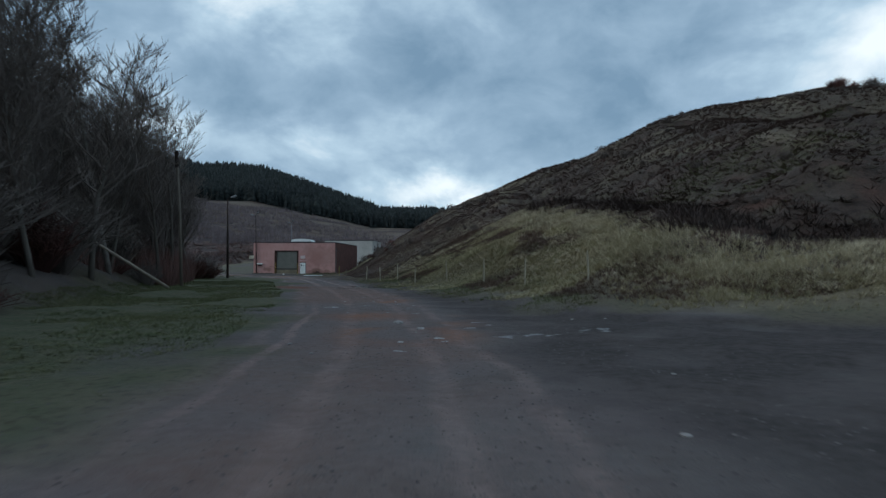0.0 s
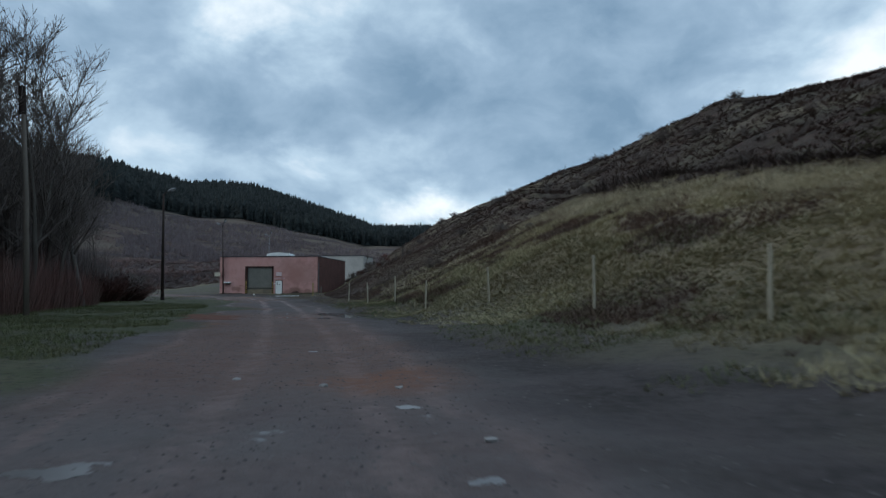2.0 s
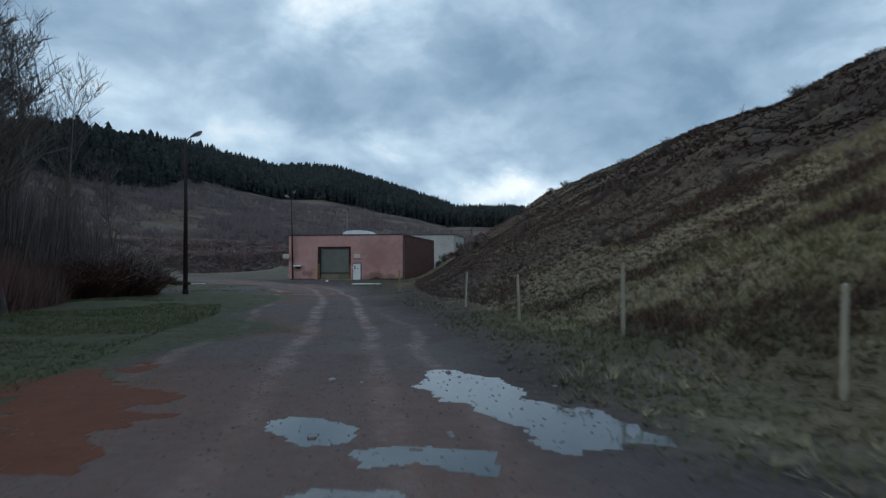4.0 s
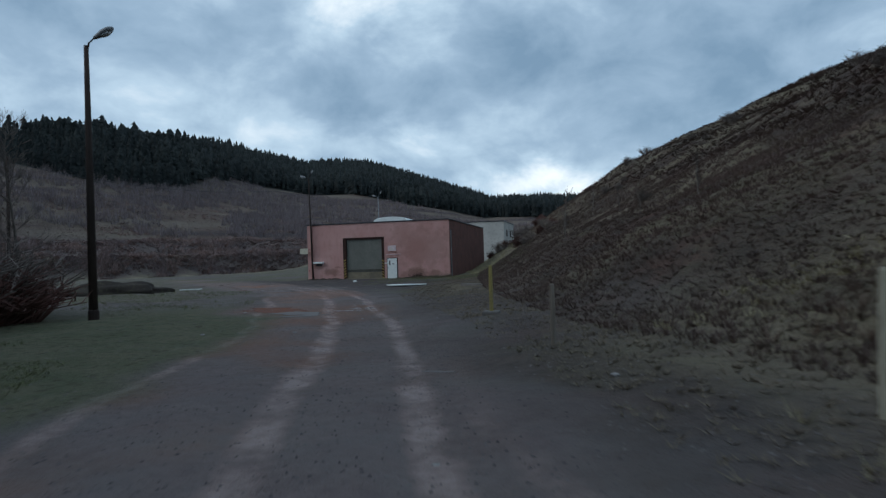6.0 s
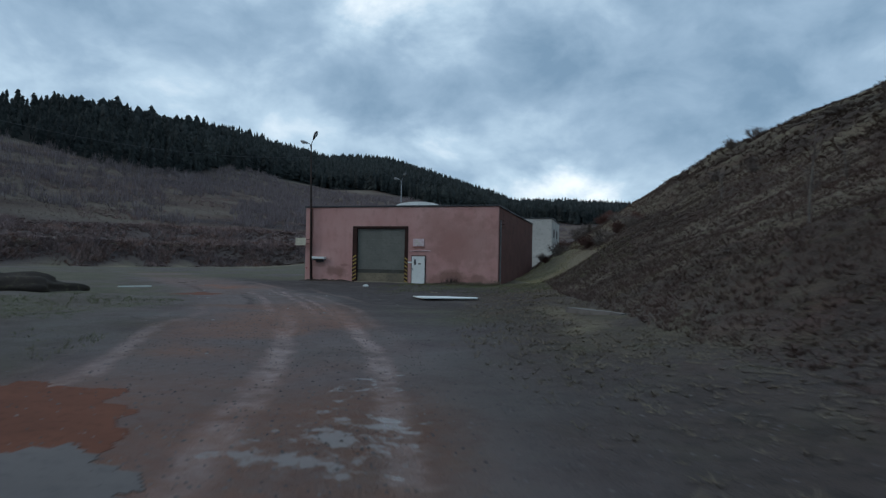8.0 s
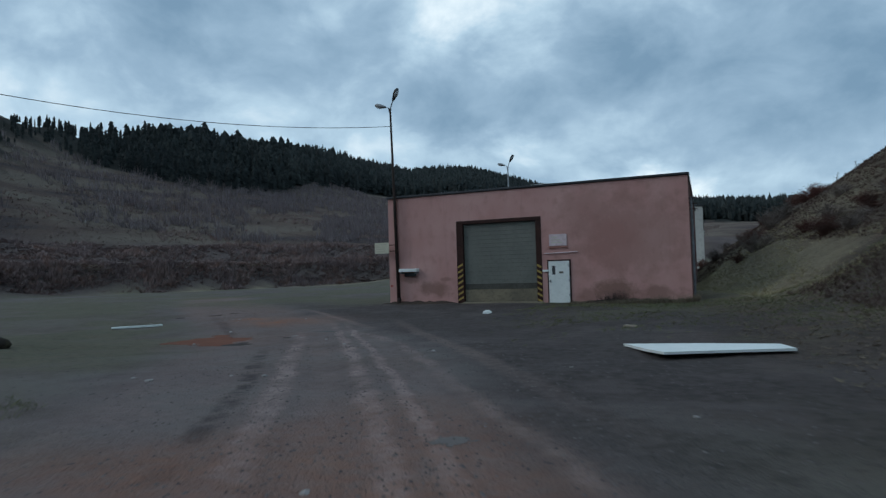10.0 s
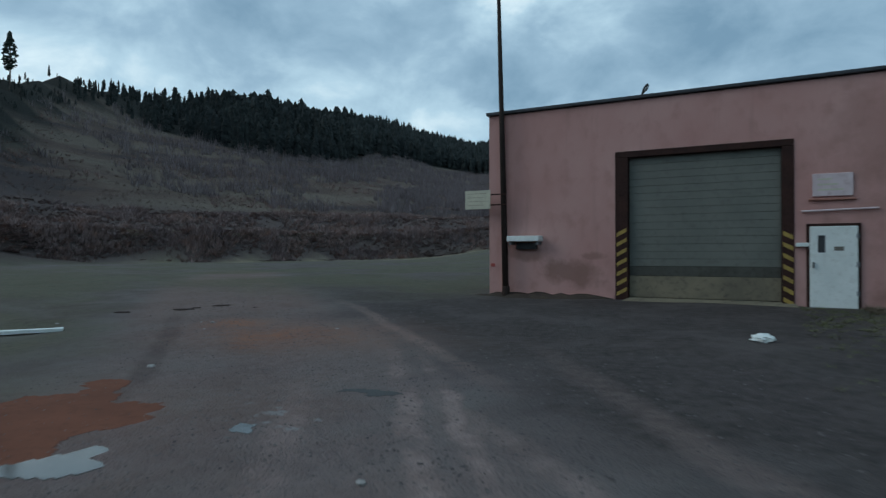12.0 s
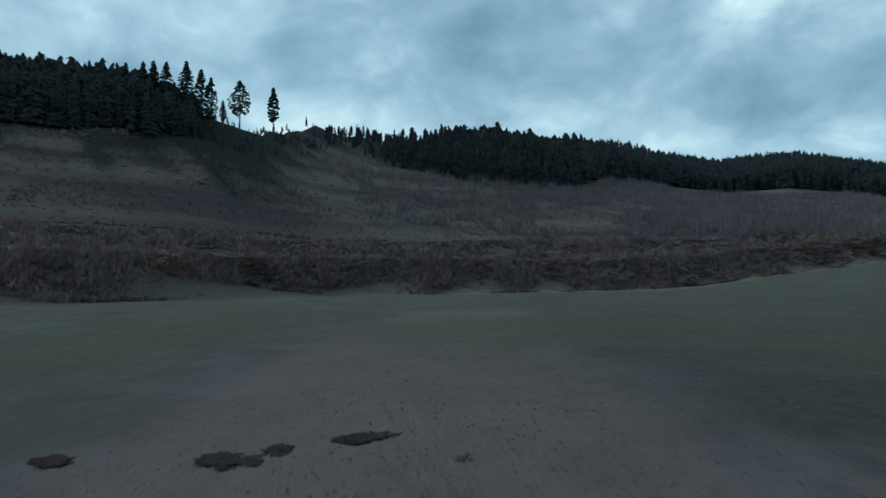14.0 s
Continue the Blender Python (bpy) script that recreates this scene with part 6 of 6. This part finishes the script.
def water(px, py, reach, lobes, z, c, grain, seed, material, label, ragged=1.1):
    """Standing water with a ragged shore: the cells of a fine grid that lie inside its lobes, as one piece."""
    n = int(reach / c) + 1
    u = np.arange(-n, n + 1) * c
    X, Y = np.meshgrid(px + u, py + u)
    f = np.full(X.shape, -9.0)
    for lx, ly, a, b, turn in lobes:
        co, si = math.cos(radians(turn)), math.sin(radians(turn))
        f = np.maximum(f, 1 - np.hypot(((X - lx) * co + (Y - ly) * si) / a, (-(X - lx) * si + (Y - ly) * co) / b))
    f = f + ragged * fbm(X / grain, Y / grain, 4, seed) + 0.12
    f[0] = f[-1] = f[:, 0] = f[:, -1] = -1
    left = set(zip(*(i_.tolist() for i_ in np.nonzero(f > 0))))
    pieces = []
    while left:
        todo = [min(left)]
        left.discard(todo[0])
        piece = set(todo)
        while todo:
            p, q = todo.pop()
            for cell in ((p - 1, q), (p + 1, q), (p, q - 1), (p, q + 1)):
                if cell in left:
                    left.discard(cell)
                    piece.add(cell)
                    todo.append(cell)
        pieces.append(piece)
    pieces.sort(key=len, reverse=True)
    for piece in pieces[:4]:
        if len(piece) > 40 or piece is pieces[0]:
            wet_patch(piece, X, Y, z, material, label)


def wet_patch(cells, X, Y, z, material, label):
    """One connected sheet of water with a short skirt into the ground."""
    vs, fs, at = [], [], {}

    def vert(p, q, low):
        if (p, q, low) not in at:
            at[p, q, low] = len(vs)
            vs.append((X[p, q], Y[p, q], z - (0.1 if low else 0.0)))
        return at[p, q, low]

    for p, q in sorted(cells):
        fs.append((vert(p, q, 0), vert(p, q + 1, 0), vert(p + 1, q + 1, 0), vert(p + 1, q, 0)))
        for dp, dq, e0, e1 in ((-1, 0, (p, q), (p, q + 1)), (1, 0, (p + 1, q + 1), (p + 1, q)), (0, -1, (p + 1, q), (p, q)), (0, 1, (p, q + 1), (p + 1, q + 1))):
            if (p + dp, q + dq) not in cells:
                fs.append((vert(*e0, 0), vert(*e0, 1), vert(*e1, 1), vert(*e1, 0)))
    tagged(part("puddle", (vs, fs), material), label, "puddle", "puddles of the yard")


def pool(i, material, label):
    px, py, reach, lobes = POOLS[i]
    water(px, py, reach + 0.8, lobes, LEVEL[i] + (0.004 if i > 3 else 0.0), 0.06, 0.6, 200 + i, material, label)


pool(0, CLEAR, "pale puddle reflecting the sky in the track")
pool(1, RUSTY, "rust-red muddy puddle beside the track")
pool(2, RUSTY, "rust-red muddy puddle in the yard")
pool(3, RUSTY, "wide rust-brown muddy puddle in the yard")
pool(4, CLEAR, "shallow puddle reflecting the sky beside a rust-red one")
pool(5, GREYMUD, "shallow brown-grey puddle beside a rust-red one")


def sheet(name, x, y, lx, ly, lift, turn, material, label, category, thick=0.06, curl=0.0):
    t = thing(name, x, y, ground_z(x, y) + lift, label, category, rz=turn)
    vs, fs, n = [], [], 8
    rnd = random.Random(int(x * 10))
    for k in (0, 1):
        for i in range(n + 1):
            for j in (0, 1):
                u = i / n - 0.5
                e = 0.12 * ly * math.sin(7 * u + 3 * j)
                vs.append((u * lx, (j - 0.5) * ly + e * 0.6, curl * (4 * u * u) * (1 if u > 0 else 0.35) + (0 if k else -thick) + 0.01 * rnd.random()))
    m = 2 * (n + 1)
    for i in range(n):
        a = 2 * i
        fs += [(a, a + 2, a + 3, a + 1), (m + a + 1, m + a + 3, m + a + 2, m + a), (a, m + a, m + a + 2, a + 2), (a + 1, a + 3, m + a + 3, m + a + 1)]
    fs += [(0, 1, m + 1, m), (2 * n + 1, 2 * n, m + 2 * n, m + 2 * n + 1)]
    part("sheet", (vs, fs), material, t)
    return t


board = thing("white_board", 15.5, -16.2, ground_z(15.5, -16.2), "large white panel lying on the ground beside the track", "panel")
outline = [(-1.4, -0.1), (-1.2, -0.4), (-0.9, -0.9), (-0.55, -1.3), (0.6, -0.8), (1.7, -0.35), (1.5, 0.35), (0.0, 0.1)]
vs = [(x, y, max(0.0, ground_z(15.5 + x, -16.2 + y) - ground_z(15.5, -16.2)) + z) for z in (-0.03, 0.02) for x, y in outline]
fs = [tuple(range(8, 16)), tuple(reversed(range(8)))] + [(i, (i + 1) % 8, 8 + (i + 1) % 8, 8 + i) for i in range(8)]
part("sheet", (vs, fs), WHITE, board)
sheet("white_plank", -6.2, -10.8, 1.9, 0.26, 0.1, 56, WHITE, "long white plank lying in the yard", "plank", 0.07)
rag = bmesh.new()
bmesh.ops.create_icosphere(rag, subdivisions=3, radius=1.0)
for v in rag.verts:
    n_ = noise.noise(v.co * 2.3) * 0.5 + noise.noise(v.co * 6) * 0.25
    v.co = Vector((v.co.x * 0.16, v.co.y * 0.12, v.co.z * 0.08)) * (1 + n_)
ob = part("plastic_bag", rag, WHITE)
ob.matrix_basis = pose(7.84, -6.75, ground_z(7.84, -6.75) + 0.05, 0, 0, 20)
tagged(ob, "crumpled white plastic bag on the ground", "rubbish")
sheet("board_scrap", 13.7, -11.45, 0.34, 0.16, 0.05, -15, DEADWOOD, "small pale scrap of board lying on the dark gravel", "board", 0.04)
sheet("kerb_stone", 22.5, -26.5, 2.2, 0.3, 0.12, -48, KERB, "grey kerb stone along the edge of the track", "kerb", 0.2)


def stone(x, y, s, seed):
    rnd = random.Random(seed)
    bm = bmesh.new()
    bmesh.ops.create_icosphere(bm, subdivisions=1, radius=s)
    for v in bm.verts:
        v.co *= rnd.uniform(0.75, 1.2)
        v.co.z *= 0.45
    ob = part("stone", bm, STONE)
    ob.matrix_basis = pose(x, y, ground_z(x, y) + s * 0.12, 0, 0, rnd.uniform(0, 360))
    return tagged(ob, "pale angular stone lying on the gravel", "stone", "stones on the track")


for k in range(60):
    i = rnd.randrange(1, len(TRACK) - 3)
    q = rnd.random()
    (ax, ay), (bx, by) = TRACK[i], TRACK[i + 1]
    off = rnd.gauss(0.8, 2.4)
    stone(ax + (bx - ax) * q + off, ay + (by - ay) * q + 0.4 * off, rnd.uniform(0.03, 0.07), 300 + k)
stone(39.56, -94.4, 0.16, 700)
stone(40.3, -96.0, 0.12, 701)

# small shallow puddles left in the track
for k, (x, y, rx, ry) in enumerate(SMALL):
    turn = 17 * ((k * 7) % 5 - 2)
    water(x, y, 1.7 * max(rx, ry), ((x, y, 0.8 * rx, 0.8 * ry, turn), (x + 0.5 * rx, y - 0.4 * ry, 0.5 * rx, 0.4 * ry, turn + 30)), LEVEL_SMALL[k] + 0.004, 0.025, 0.16, 300 + k, DARKWATER if x < 10 and y > -13 else CLEAR if x < 10 else GREYMUD if y > -60 else MUDDY, "small puddle in the yard with a dark reflection in its colour" if x < 10 and y > -13 else "small shallow murky puddle reflecting the sky")

# loose gravel
i = rng_.integers(1, len(TRACK) - 2, 34000)
q = rng_.random(34000)
ta = np.array(TRACK)
off = rng_.normal(0.5, 3.0, 34000)
x, y = ta[i, 0] * (1 - q) + ta[i + 1, 0] * q + off, ta[i, 1] * (1 - q) + ta[i + 1, 1] * q + 0.35 * off
k = (side_of(x, y, TOE)[0] < 0.5) & (side_of(x, y, WOOD)[0] > 1)
pebble = ([(1, 0, 0.1), (0, 0.8, 0), (-0.9, 0.1, 0.05), (0.1, -0.9, 0), (0.1, 0, 0.6)], [(0, 1, 4), (1, 2, 4), (2, 3, 4), (3, 0, 4)])
strew("gravel", pebble, x[k], y[k], 0.022, 0.02, mat("loose_gravel_stone", (0.15, 0.13, 0.125), (0.1, 0.085, 0.083), 0.5, 0.9, (0.2, 0.18, 0.17), 3.0, 0, per_island=0.4), "loose grey gravel on the track", "gravel")
